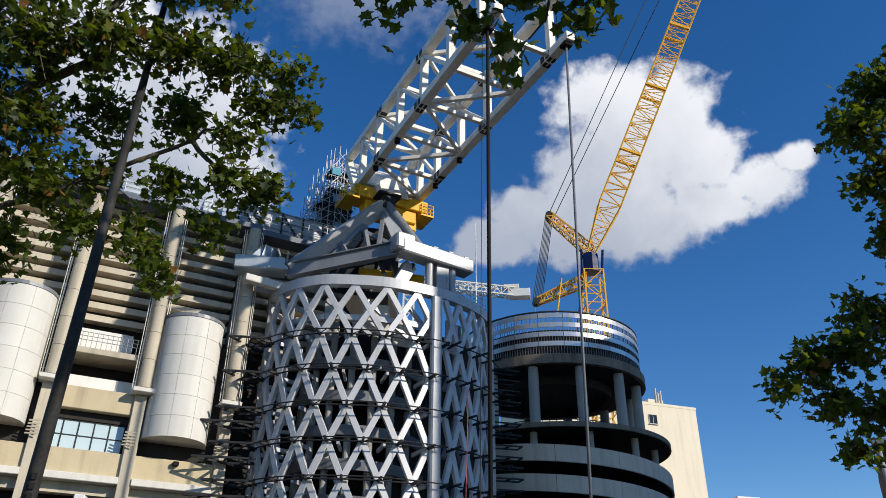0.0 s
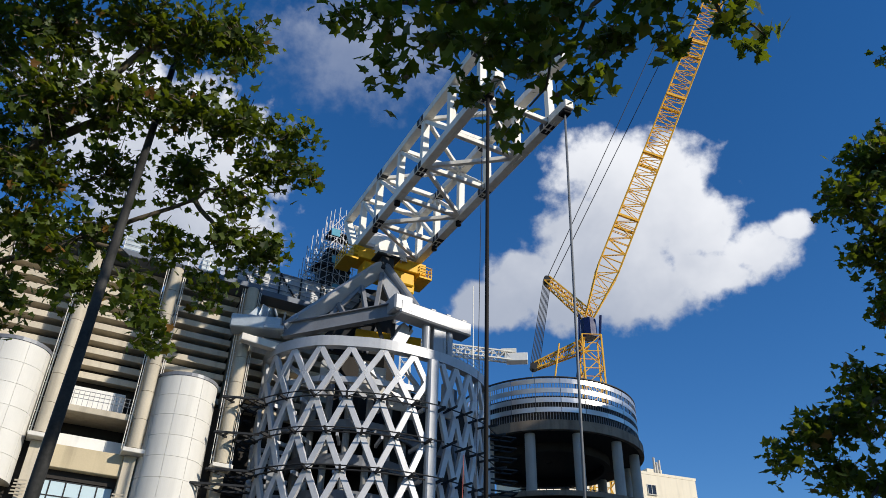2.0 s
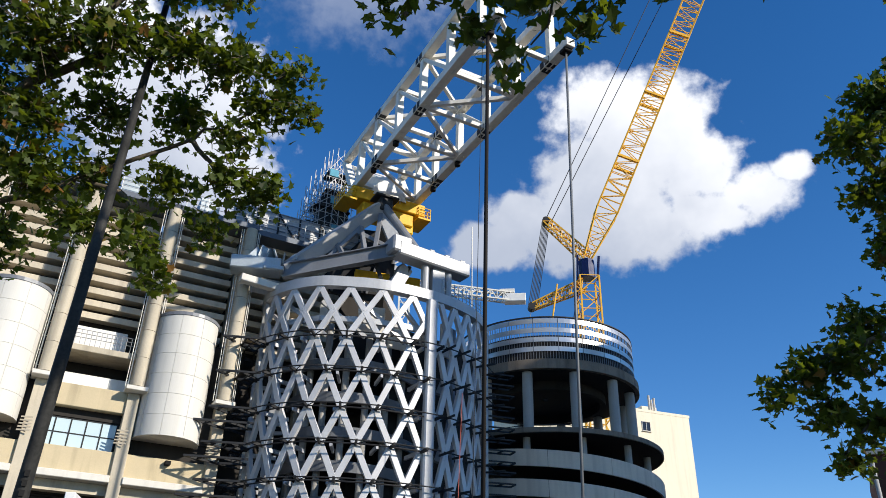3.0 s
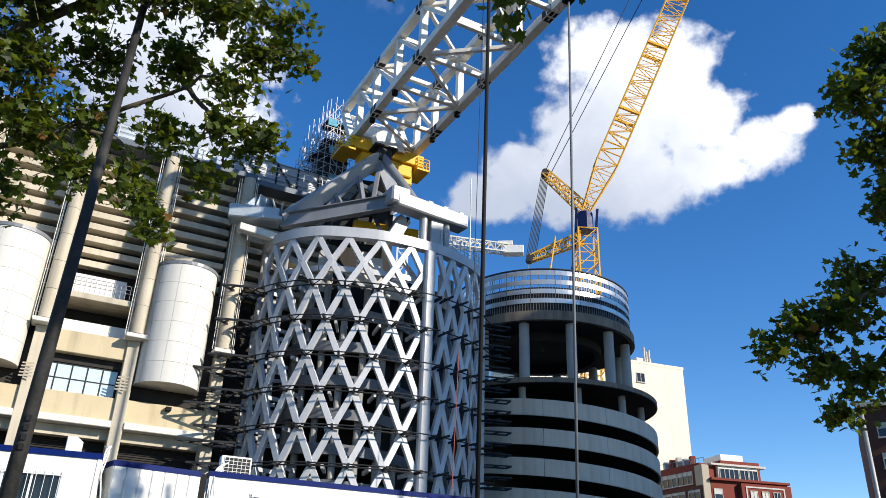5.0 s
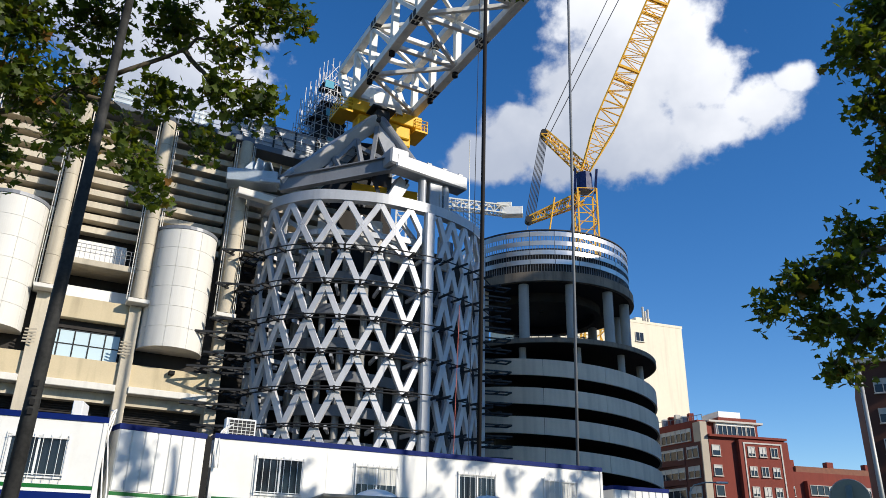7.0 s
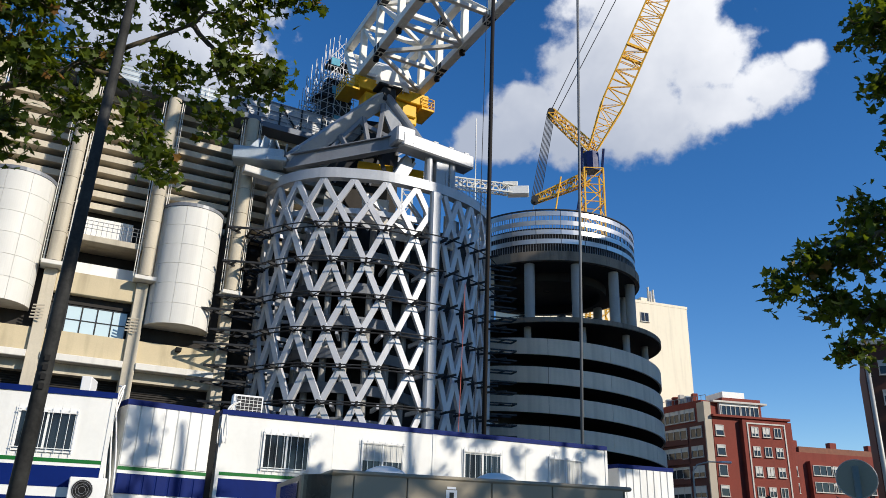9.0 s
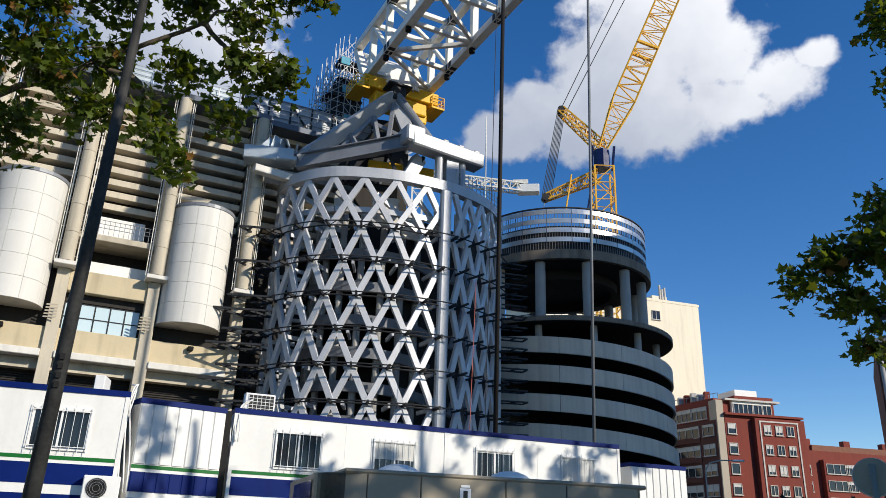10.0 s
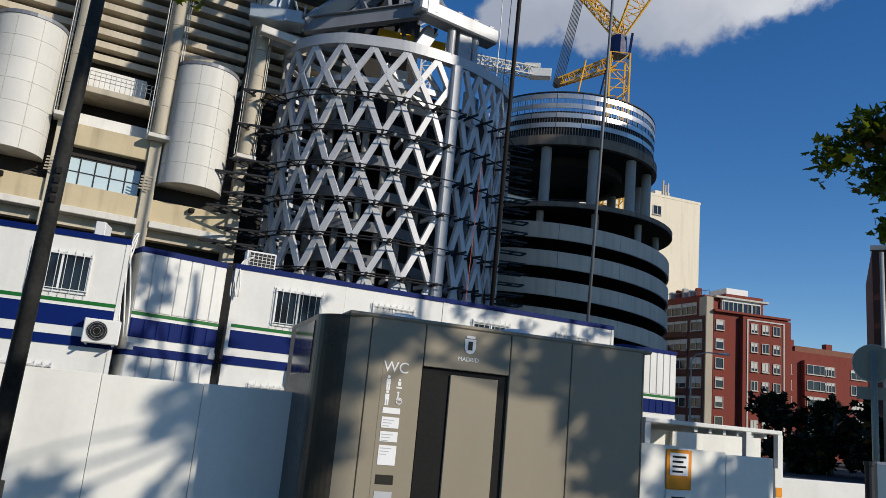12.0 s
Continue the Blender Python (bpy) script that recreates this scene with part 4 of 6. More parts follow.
def window(parent, p, q, u, z, w, h, blind=0.0, split=2):
    """A window with frame, glass panes, sill and maybe a half-drawn blind, set on the wall that runs from p to q."""
    m, L = wall_frame(p, q)
    base_p = Vector((p[0], p[1], 0)) + m.col[0].to_3d() * u + Vector((0, 0, z))
    key = (round(w, 2), round(h, 2), split)
    if key not in WIN:
        t = 0.09
        xs, zs = [], []
        for k in range(split + 1):
            c = -w / 2 + k * w / split
            xs += [c - t / 2, c + t / 2]
        for c in (-h / 2, h / 2):
            zs += [c - t / 2, c + t / 2]
        bm = B()
        grid = [[bm.verts.new((x, -0.13, z_)) for z_ in zs] for x in xs]
        fs = []
        for a_ in range(len(xs) - 1):
            for b_ in range(3):
                if a_ % 2 and b_ == 1:
                    continue
                fs.append(bm.faces.new((grid[a_][b_], grid[a_ + 1][b_], grid[a_ + 1][b_ + 1], grid[a_][b_ + 1])))
        ex = bmesh.ops.extrude_face_region(bm, geom=fs)
        bmesh.ops.translate(bm, verts=[v for v in ex["geom"] if isinstance(v, bmesh.types.BMVert)], vec=(0, 0.14, 0))
        pane_w = w / split - t
        WIN[key] = []
        for bx, mt in ((bm, "trim"), (box(B(), (0, -0.02, 0), (pane_w, 0.03, h - t)), "glass"), (box(B(), (0, -0.06, 0), (w - 0.04, 0.03, 1)), "shutter"), (box(B(), (0, -0.12, -h / 2 - 0.1), (w + 0.25, 0.24, 0.08)), "trim")):
            o = part("tmp", bx, mt)
            WIN[key].append(o.data)
            bpy.data.objects.remove(o)
    fr, gl, bl, si = WIN[key]
    base_m = Matrix.Translation(base_p) @ m
    win = piece("window", fr, base_m, parent)
    for k in range(split):
        piece("pane", gl, base_m @ Matrix.Translation((-w / 2 + (k + 0.5) * w / split, 0, 0)), win)
    piece("sill", si, base_m, win)
    if blind:
        piece("blind", bl, base_m @ Matrix.Translation((0, 0, h / 2 - h * blind / 2)) @ Matrix.Diagonal((1, 1, h * blind, 1)), win)
    return win


rnd = random.Random(5)
# tall cream block
cream = thing("apartment_block", pol(17, 148, 0), "tall cream rendered apartment block with few windows", "building")
p, q = pol(8, 132.5, 0), pol(19.38, 150, 0)
part("wall", block(p, q, 16, 0, 45.4), "cream", cream)
m, L = wall_frame(p, q)
part("parapet", box(B(), (p + q) / 2 + Vector((0, 0, 45.55)) + m.col[1].to_3d() * 0.2, (L + 0.3, 0.5, 0.5), m), "cream", cream)
for u, z in ((L - 9.6, 42.6), (L - 9.6, 37.6), (L - 9.6, 30.0), (L - 9.6, 24.5)):
    window(cream, p, q, u, z, 1.7, 1.7, 0.3 if z < 40 else 0)
for u, h in ((L - 13, 3.4), (L - 12.4, 2.8), (L - 7.4, 3.8), (L - 6.9, 3.0), (L - 6.3, 3.4)):
    s = p + m.col[0].to_3d() * u + m.col[1].to_3d() * 1.5
    part("antenna", tube(B(), s + Vector((0, 0, 45.4)), s + Vector((0, 0, 45.4 + h)), 0.22, 8), "trim", cream)
part("roof_hut", box(B(), p + m.col[0].to_3d() * (L - 7.5) + m.col[1].to_3d() * 3 + Vector((0, 0, 46.2)), (3.2, 3, 1.6), m), "cream", cream)

# red brick corner building
redb = thing("brick_building", pol(22, 135, 0), "red brick apartment building with white window frames", "building")
a, b, c = pol(20.45, 131, 0), pol(25.2, 139, 0), pol(16.0, 141, 0)
part("wall", block(a, b, 14, 0, 22.7), "brick_red", redb)
m, L = wall_frame(a, b)
mid = a + m.col[0].to_3d() * (L * 0.35)
n = -m.col[1].to_3d()
part("bay_wall", block(mid + n * 0.8, b + n * 0.8, 1.0, 0, 22.4), "brick_red", redb)
for u in (0.41, 0.90):
    s = a + m.col[0].to_3d() * (L * u) + n * 0.82
    part("bay_trim", box(B(), s + Vector((0, 0, 10.9)), (0.22, 0.16, 21.8), m), "trim", redb)
s = a + m.col[0].to_3d() * (L * 0.655) + n * 0.82
part("bay_trim", box(B(), s + Vector((0, 0, 21.9)), (L * 0.51, 0.16, 0.22), m), "trim", redb)
part("parapet", box(B(), (a + b) / 2 + n * 0.2 + Vector((0, 0, 22.85)), (L + 0.3, 0.8, 0.35), m), "brick_red", redb)
for r in range(7):
    z = 20.6 - 3.05 * r
    window(redb, a, b, L * 0.08, z, 1.4, 1.6, rnd.choice((0, 0.3, 0.5)), 1)
    for u in (0.50, 0.65, 0.80):
        window(redb, a + n * 0.8, b + n * 0.8, L * u, z, 1.2, 1.45, rnd.choice((0, 0.4, 0.7, 0.9)))
# penthouse and roof clutter
part("penthouse", block(a + n * -1 + m.col[0].to_3d() * (L * 0.16), a + n * -1 + m.col[0].to_3d() * (L * 0.68), 6, 22.7, 25.2), "container_white", redb)
for u in (0.24, 0.36, 0.5, 0.61):
    window(redb, a - n, b - n, L * u, 23.9, 1.7, 1.7, rnd.choice((0, 0.5)), 2)
part("penthouse_eave", block(a - n * 0.6 + m.col[0].to_3d() * (L * 0.06), a - n * 0.6 + m.col[0].to_3d() * (L * 0.78), 7, 25.2, 25.5), "trim", redb)
part("stair_hut", block(a - n * 3 + m.col[0].to_3d() * (L * 0.3), a - n * 3 + m.col[0].to_3d() * (L * 0.82), 6, 22.7, 26.5), "brick_red", redb)
part("lift_hut", block(a - n * 4 + m.col[0].to_3d() * (L * 0.36), a - n * 4 + m.col[0].to_3d() * (L * 0.66), 5, 26.3, 27.7), "plastic_white", redb)
part("corner_pier", block(a + Vector((-1.3, -0.3, 0)), a + Vector((-0.1, 0.0, 0)), 2, 0, 25.0), "brick_pier", redb)
part("wing_wall", block(c, a + Vector((-1.3, -0.2, 0)), 12, 0, 21.9), "brick_shaded", redb)
part("wing_attic", block(c + Vector((0, 0.9, 0)), a + Vector((-1.3, 0.7, 0)), 10, 21.9, 25.4), "brick_red", redb)
m2, L2 = wall_frame(c, a)
for r in range(7):
    z = 20.4 - 3.05 * r
    for u, w in ((0.47, 6.2), (0.83, 2.5)):
        window(redb, c, a + Vector((-1.3, -0.2, 0)), L2 * u, z, w, 1.7, rnd.choice((0.2, 0.4, 0.6)), 4 if w > 3 else 2)
    s = c + m2.col[0].to_3d() * (L2 * 0.47) - m2.col[1].to_3d() * 0.5
    part("balcony", box(B(), s + Vector((0, 0, z - 1.3)), (6.5, 1.0, 0.9), m2), "brick_shaded", redb)
for k in range(3):
    window(redb, c + Vector((0, 0.9, 0)), a + Vector((-1.3, 0.7, 0)), L2 * (0.24 + 0.25 * k), 23.3, 3.4, 1.9, 0.3, 3)
bm = B()
for k in range(16):
    s = c.lerp(a, k / 15) + Vector((0, 2, 25.4))
    tube(bm, s, s + Vector((0, 0, 1.1)), 0.05, 5)
beam(bm, c + Vector((0, 2, 26.5)), a + Vector((0, 2, 26.5)), 0.08, 0.08)
part("roof_railing", bm, "steel_grey", redb)
for k in range(5):
    s = c.lerp(a, 0.5 + 0.1 * k) + Vector((0, 4, 25.4))
    part("chimney", box(B(), s + Vector((0, 0, 0.8)), (0.9, 0.9, 1.6 + 0.4 * (k % 3)), bevel=0.05), ("galv", "brick_red", "trim")[k % 3], redb)

redb.location.z = -0.7

low = thing("low_brick_building", pol(27.5, 165, 0), "low red brick building with a brown tiled roof", "building")
a, b = pol(24.3, 166, 0), pol(32.5, 190, 0)
part("wall", block(a, b, 14, 0, 20.6), "brick_red", low)
m, L = wall_frame(a, b)
n = -m.col[1].to_3d()
part("bay_wall", block(a + m.col[0].to_3d() * (L * 0.19) + n, b + n, 1.5, 0, 18.9), "brick_red", low)
part("roof", block(a + m.col[0].to_3d() * (L * 0.2) - n * 2, b - n * 2, 9, 20.6, 22.0), "roof_tile", low)
for k in range(3):
    part("chimney", box(B(), a + m.col[0].to_3d() * (L * (0.18 + 0.27 * k)) - n * 3 + Vector((0, 0, 21.9)), (1.6, 1.2, 2.6), m, 0.05), "brick_red", low)
for r in range(5):
    z = 17.2 - 3.1 * r
    window(low, a, b, L * 0.10, z - 0.3, 1.6, 1.8, 0.3)
    for u, w in ((0.27, 4.6), (0.36, 2.4), (0.56, 3.6), (0.82, 3.6)):
        window(low, a + n, b + n, L * u, z, w, 1.8, rnd.choice((0, 0.3, 1.0)), 3)

brown = thing("brown_brick_building", pol(33, 95, 0), "dark brown brick building with small white windows", "building")
a, b = pol(30.25, 95, 0), pol(40, 97, 0)
part("wall", block(a, b, 20, 0, 23.6), "brick_brown", brown)
m, L = wall_frame(a, b)
part("parapet", box(B(), (a + b) / 2 + Vector((0, 0, 23.8)), (L + 0.3, 0.8, 0.5), m), "trim", brown)
for r in range(6):
    for k in range(4):
        window(brown, a, b, 2.3 + 3.6 * k, 21.0 - 3.2 * r, 1.7, 1.5, rnd.choice((0, 0.4)))

# added block out of view: it shades the ramp tower and the tower's flank
AWAY = 90
EDGE = Vector((0.2, 56.2, 0)) + Vector((sun_dir.x, sun_dir.y, 0)).normalized() * AWAY
OD = Vector((sun_dir.x, sun_dir.y, 0)).normalized()
OP = Vector((-OD.y, OD.x, 0))
office = thing("shade_block", EDGE + OD * 8 + OP * 17, "unseen stepped grey block added to shade the ramp tower", "building")
OM = frame_of(OD, OP, Vector((0, 0, 1)))
for o0, o1, top in ((0, 14, 29.8 + (AWAY + 2) * math.tan(SUN_EL)), (14, 38, 27.0 + (AWAY + 1.4) * math.tan(SUN_EL))):
    mid = EDGE + OD * 8 + OP * ((o0 + o1) / 2)
    part("wall", box(B(), mid + Vector((0, 0, top / 2)), (16, o1 - o0, top), OM), "concrete_ramp", office)
    for k in range(int(top / 3.6)):
        part("window_band", box(B(), mid + Vector((0, 0, 2.4 + 3.6 * k)), (16.1, o1 - o0 + 0.1, 1.5), OM), "glass", office)

# ---------------------------------------------------------------- site offices
CD = Vector((0.910, 0.415, 0)); CDN = Vector((0.415, -0.910, 0))


def site_office(p, d, length, top, label, windows, corrugated=False, group="site offices"):
    """A stacked cabin: d runs along its face, p is the face's left end; it is 2.6 m high and 2.4 m deep."""
    d = Vector(d).normalized()
    n = Vector((d.y, -d.x, 0))
    m = frame_of(d, -n, Vector((0, 0, 1)))
    p = Vector((p[0], p[1], 0))
    ob = thing("site_office", p + Vector((0, 0, top - 2.6)), label, "portable cabin", group)

    def at(u, o, z):
        return p + d * u + n * o + Vector((0, 0, z))

    def slab(u0, u1, o0, o1, z0, z1, bm=None, bevel=0.0):
        return box(bm if bm else B(), at((u0 + u1) / 2, (o0 + o1) / 2, (z0 + z1) / 2), (u1 - u0, o1 - o0, z1 - z0), m, bevel)
    part("body", slab(0, length, -2.4, 0, top - 2.6, top), "container_white", ob)
    part("roof_rail", slab(-0.02, length + 0.02, -2.42, 0.03, top - 0.11, top + 0.03), "container_blue", ob)
    for z0, z1, mat in ((-1.72, -1.63, "container_green"), (-2.28, -1.80, "container_blue"), (-2.6, -2.50, "container_blue")):
        part("stripe", slab(-0.004, length + 0.004, 0, 0.008, top + z0, top + z1), mat, ob)
    if corrugated:
        nr = int(length / 0.30)
        for k in range(nr):
            u = (k + 0.5) * length / nr
            bm = B()
            hw = length / nr / 2
            pr = [(-hw + 0.012, 0.009), (-hw + 0.03, 0.028), (hw - 0.03, 0.028), (hw - 0.012, 0.009)]
            lo = [bm.verts.new(at(u + x, o, top - 1.60)) for x, o in pr]
            hi = [bm.verts.new(at(u + x, o, top - 0.12)) for x, o in pr]
            for i in range(3):
                bm.faces.new((lo[i], lo[i + 1], hi[i + 1], hi[i]))
            bm.faces.new(lo[::-1]); bm.faces.new(hi)
            part("rib", bm, "container_white", ob)
            bm = B()
            lo = [bm.verts.new(at(u + x, o, top - 2.28)) for x, o in pr]
            hi = [bm.verts.new(at(u + x, o, top - 1.81)) for x, o in pr]
            for i in range(3):
                bm.faces.new((lo[i], lo[i + 1], hi[i + 1], hi[i]))
            bm.faces.new(lo[::-1]); bm.faces.new(hi)
            part("rib", bm, "container_blue", ob)
        for u in (0.08, length - 0.08):
            part("corner_casting", slab(u - 0.09, u + 0.09, 0.0, 0.06, top - 2.6, top - 2.42, bevel=0.01), "steel_light", ob)
    else:
        part("panel_seam", slab(length / 2 - 0.012, length / 2 + 0.012, 0, 0.006, top - 1.6, top - 0.12), "hoarding", ob)
        for u in (0.03, length - 0.03):
            part("corner_post", slab(u - 0.05, u + 0.05, -0.05, 0.02, top - 2.5, top - 0.11), "container_white", ob)
    # black filler: the shade of the narrow gap made as a solid strip
    if corrugated and length < 2.4:
        part("gap_shade", slab(length + 0.01, length + 0.2, -0.25, -0.06, top - 2.6, top - 0.02), "black", ob)
    for u, w, h, drawn in windows:
        zc = top - 1.0
        win = part("window", slab(u - w / 2, u + w / 2, 0.0, 0.02, zc - h / 2, zc + h / 2), "glass", ob)
        bm = B()
        for k in range(3):
            x = u - w / 2 + k * w / 2
            slab(x - 0.025, x + 0.025, 0.0, 0.045, zc - h / 2, zc + h / 2, bm)
        for zz in (zc - h / 2, zc + h / 2):
            slab(u - w / 2 - 0.03, u + w / 2 + 0.03, 0.0, 0.045, zz - 0.03, zz + 0.03, bm)
        part("window_frame", bm, "plastic_white", win)
        if drawn:
            part("blind", slab(u - w / 2 + 0.03, u + w / 2 - 0.03, 0.021, 0.026, zc + h / 2 - h * drawn, zc + h / 2 - 0.02), "shutter", win)
        for k in range(8):
            x = u - w / 2 - 0.03 + (w + 0.06) * k / 7
            part("window_bar", tube(B(), at(x, 0.09, zc - h / 2 - 0.09), at(x, 0.09, zc + h / 2 + 0.09), 0.008, 5), "plastic_white", win)
        for zz in (zc - h / 2 + 0.05, zc + h / 2 - 0.05):
            part("window_bar", tube(B(), at(u - w / 2 - 0.05, 0.09, zz), at(u + w / 2 + 0.05, 0.09, zz), 0.012, 6), "plastic_white", win)
    return at


TOP = 5.0
LD = Vector((0.94, 0.34, 0))
LP = Vector((-7.70, 19.68, 0)) - LD * 6.06
site_office(LP, LD, 6.06, TOP, "white site office cabin with green and blue stripes", [(4.62, 1.25, 0.95, 0), (1.5, 1.25, 0.95, 0.4)])
site_office(LP, LD, 6.06, TOP - 2.62, "lower white site office cabin under a striped one", [(4.2, 1.2, 0.8, 0.9)])
site_office((-7.53, 20.1), (1.86, 1.42, 0), 2.3, TOP - 0.06, "corrugated white container with blue band", [], True)
site_office((-7.53, 20.1), (1.86, 1.42, 0), 2.3, TOP - 2.68, "lower corrugated white container", [], True)
RP = Vector((-5.50, 21.70, 0))
site_office(RP, CD, 6.5, TOP, "white site office cabin with barred windows", [(1.86, 1.3, 1.0, 0), (4.78, 1.3, 1.0, 0.55)])
site_office(RP + CD * 6.52, CD, 6.5, TOP, "white site office cabin with barred windows", [(1.65, 1.3, 1.0, 0.12), (4.8, 1.3, 1.0, 0.97)])
site_office(RP, CD, 6.5, TOP - 2.62, "lower white site office cabin behind the hoarding", [(1.4, 1.2, 0.85, 0.9)])
site_office(RP + CD * 6.52, CD, 6.5, TOP - 2.62, "lower white site office cabin behind the hoarding", [])
far_p = RP + CD * 13.3 + Vector((0.4, 1.0, 0))
site_office(far_p, CD, 2.5, TOP - 0.45, "far white corrugated container at the end of the row", [], True)
site_office(far_p, CD, 2.5, TOP - 3.07, "far lower white corrugated container", [], True)


def air_conditioner(at, deg, s=1.0):
    ob = thing("air_conditioner", at, "white air conditioner outdoor unit with round fan grille", "air conditioner", "outdoor units")
    T = Matrix.Translation(at) @ turned(deg) @ Matrix.Scale(s, 4)

    def add(name, bm, mat):
        bm.transform(T)
        return part(name, bm, mat, ob)
    add("casing", box(B(), (0, 0, 0.3), (0.82, 0.3, 0.58), bevel=0.02), "plastic_white")
    bm = B(); tube(bm, (-0.1, -0.152, 0.3), (-0.1, -0.158, 0.3), 0.23, 24)
    add("fan_opening", bm, "steel_dark")
    for r in (0.08, 0.14, 0.2, 0.24):
        bm = B()
        polytube(bm, [(-0.1 + r * math.cos(t * math.pi / 8), -0.17, 0.3 + r * math.sin(t * math.pi / 8)) for t in range(17)], 0.003, 4)
        add("grille_ring", bm, "steel_mid")
    bm = B()
    for k in range(4):
        t = k * math.pi / 2 + 0.4
        beam(bm, (-0.1, -0.156, 0.3), (-0.1 + 0.2 * math.cos(t), -0.163, 0.3 + 0.2 * math.sin(t)), 0.11, 0.006, (0, 1, 0))
    add("fan_blade", bm, "black")
    for x in (-0.3, 0.3):
        add("bracket", box(B(), (x, 0.0, -0.015), (0.05, 0.5, 0.03)), "steel_grey")
    return ob


nL = Vector((LD.y, -LD.x, 0))
air_conditioner(Vector((-7.70, 19.68, 2.36)) - LD * 0.28 + nL * 0.2, 20)
air_conditioner(RP + CD * 2.35 + CDN * 0.22 + Vector((0, 0, 1.95)), 24)
unit = thing("condenser_unit", RP + CD * 0.85 - CDN * 1.1 + Vector((0, 0, TOP + 0.03)), "white condenser unit with a dark finned back on the cabin roof", "air conditioner", "outdoor units")
UM = Matrix.Translation(RP + CD * 0.85 - CDN * 1.1 + Vector((0, 0, TOP + 0.03))) @ turned(24)


def unit_box(name, c, size, mat, bevel=0.0, parent=unit):
    bm = box(B(), c, size, None, bevel)
    bm.transform(UM)
    return part(name, bm, mat, parent)


unit_box("casing", (0, 0.02, 0.32), (0.88, 0.30, 0.60), "plastic_white", 0.02)
coil = unit_box("coil", (0.03, -0.135, 0.33), (0.74, 0.012, 0.50), "steel_dark")
for k in range(7):
    unit_box("guard_bar", (-0.34 + 0.123 * k, -0.15, 0.33), (0.012, 0.012, 0.52), "plastic_white", 0, coil)
for k in range(6):
    unit_box("guard_bar", (0.03, -0.152, 0.09 + 0.096 * k), (0.76, 0.012, 0.012), "plastic_white", 0, coil)
for x in (-0.3, 0.3):
    unit_box("foot", (x, 0.0, 0.01), (0.06, 0.42, 0.03), "steel_grey")
air_conditioner(Vector((-7.70, 19.68, 0)) - LD * 0.75 - nL * 1.2 + Vector((0, 0, TOP + 0.03)), -80, 0.85)
for s, a0, b0 in ((1, Vector((-8.0, 20.5, 5.35)), Vector((-7.6, 19.75, 4.6))), (2, Vector((-5.3, 22.0, 5.3)), Vector((-5.52, 21.66, 4.4)))):
    bundle = thing("cable_bundle", a0, "white cables looping over the cabin roof edge", "cable")
    for j in range(3):
        pts = []
        for k in range(14):
            t = k / 13
            pts.append(a0.lerp(b0, t) + Vector((0.05 * j + 0.1 * math.sin(t * 6 + j), -0.04 * j, 0.28 * math.sin(math.pi * t) - (2.0 * t * t if s == 1 else 0.3 * t))))
        part("cable", polytube(B(), pts, 0.02, 5), "plastic_white", bundle, smooth=True)

# ---------------------------------------------------------------- public toilet cabin
WP, WD = Vector((-1.35, 9.73, 0)), Vector((0.949, 0.313, 0))
WN = Vector((WD.y, -WD.x, 0))
WM = frame_of(WD, -WN, Vector((0, 0, 1)))
WL, WH, WDEPTH = 4.59, 2.65, 2.3
wc = thing("toilet_cabin", WP + WD * 2.3, "grey-brown public toilet cabin with rounded corner and dark doorway", "public toilet")


WK, WE = 0.86, Vector((-0.13, 0.51, 1.42))   # size of the street furniture group


def wp(u, o, z):
    p = WE + (WP + WD * u + WN * o + Vector((0, 0, z - 0.10)) - WE) * WK
    if z <= 0.1:
        p.z = 0
    return p


def wbox(u0, u1, o0, o1, z0, z1, bm=None, bevel=0.0):
    lo, hi = wp(u0, o0, z0), wp(u1, o1, z1)
    return box(bm if bm else B(), (lo + hi) / 2, ((u1 - u0) * WK, (o1 - o0) * WK, hi.z - lo.z), WM, bevel)


DOOR = (1.30, 2.47, 2.11)
bm = B()
R = 0.35
prof = [(R + R * math.cos(t), -R + R * math.sin(t)) for t in [math.pi - math.pi / 2 * k / 8 for k in range(9)]]
prof += [(WL - 0.12 + 0.12 * math.cos(t), -0.12 + 0.12 * math.sin(t)) for t in [math.pi / 2 - math.pi / 2 * k / 4 for k in range(5)]]
prof += [(WL, -WDEPTH), (0, -WDEPTH)]
lo = [bm.verts.new(wp(u, o - 0.06, 0.0)) for u, o in prof]
hi = [bm.verts.new(wp(u, o - 0.06, WH - 0.03)) for u, o in prof]
for k in range(len(prof)):
    j = (k + 1) % len(prof)
    bm.faces.new((lo[k], lo[j], hi[j], hi[k]))
bm.faces.new(lo[::-1]); bm.faces.new(hi)
# body darker than its panels: shade of the turned-away side is in the colour
part("shell", bm, "wc_dark", wc, smooth=False)
for u0, u1, z0, z1 in ((0.60, DOOR[0], 0.1, WH), (DOOR[0], DOOR[1], DOOR[2], WH), (DOOR[1], 3.36, 0.1, WH), (3.36, 4.47, 0.1, WH)):
    part("front_panel", wbox(u0 + 0.006, u1 - 0.006, -0.06, 0.0, z0, z1 - 0.02, bevel=0.006), "wc", wc)
bm = ring_wall(B(), wp(0.60, -0.60, 0), 0.56 * WK, 0.60 * WK, 0.0, wp(0, 0, WH - 0.02).z, math.atan2(WN.y, WN.x) - 1.45, math.atan2(WN.y, WN.x) - 0.01, 22)
part("corner_panel", bm, "wc", wc, smooth=False)
part("roof_edge", wbox(0.3, WL + 0.02, -WDEPTH, 0.02, WH - 0.03, WH + 0.03, bevel=0.02), "wc", wc)
part("door_recess", wbox(DOOR[0] + 0.02, DOOR[1] - 0.02, -0.058, -0.05, 0.1, DOOR[2]), "black", wc)
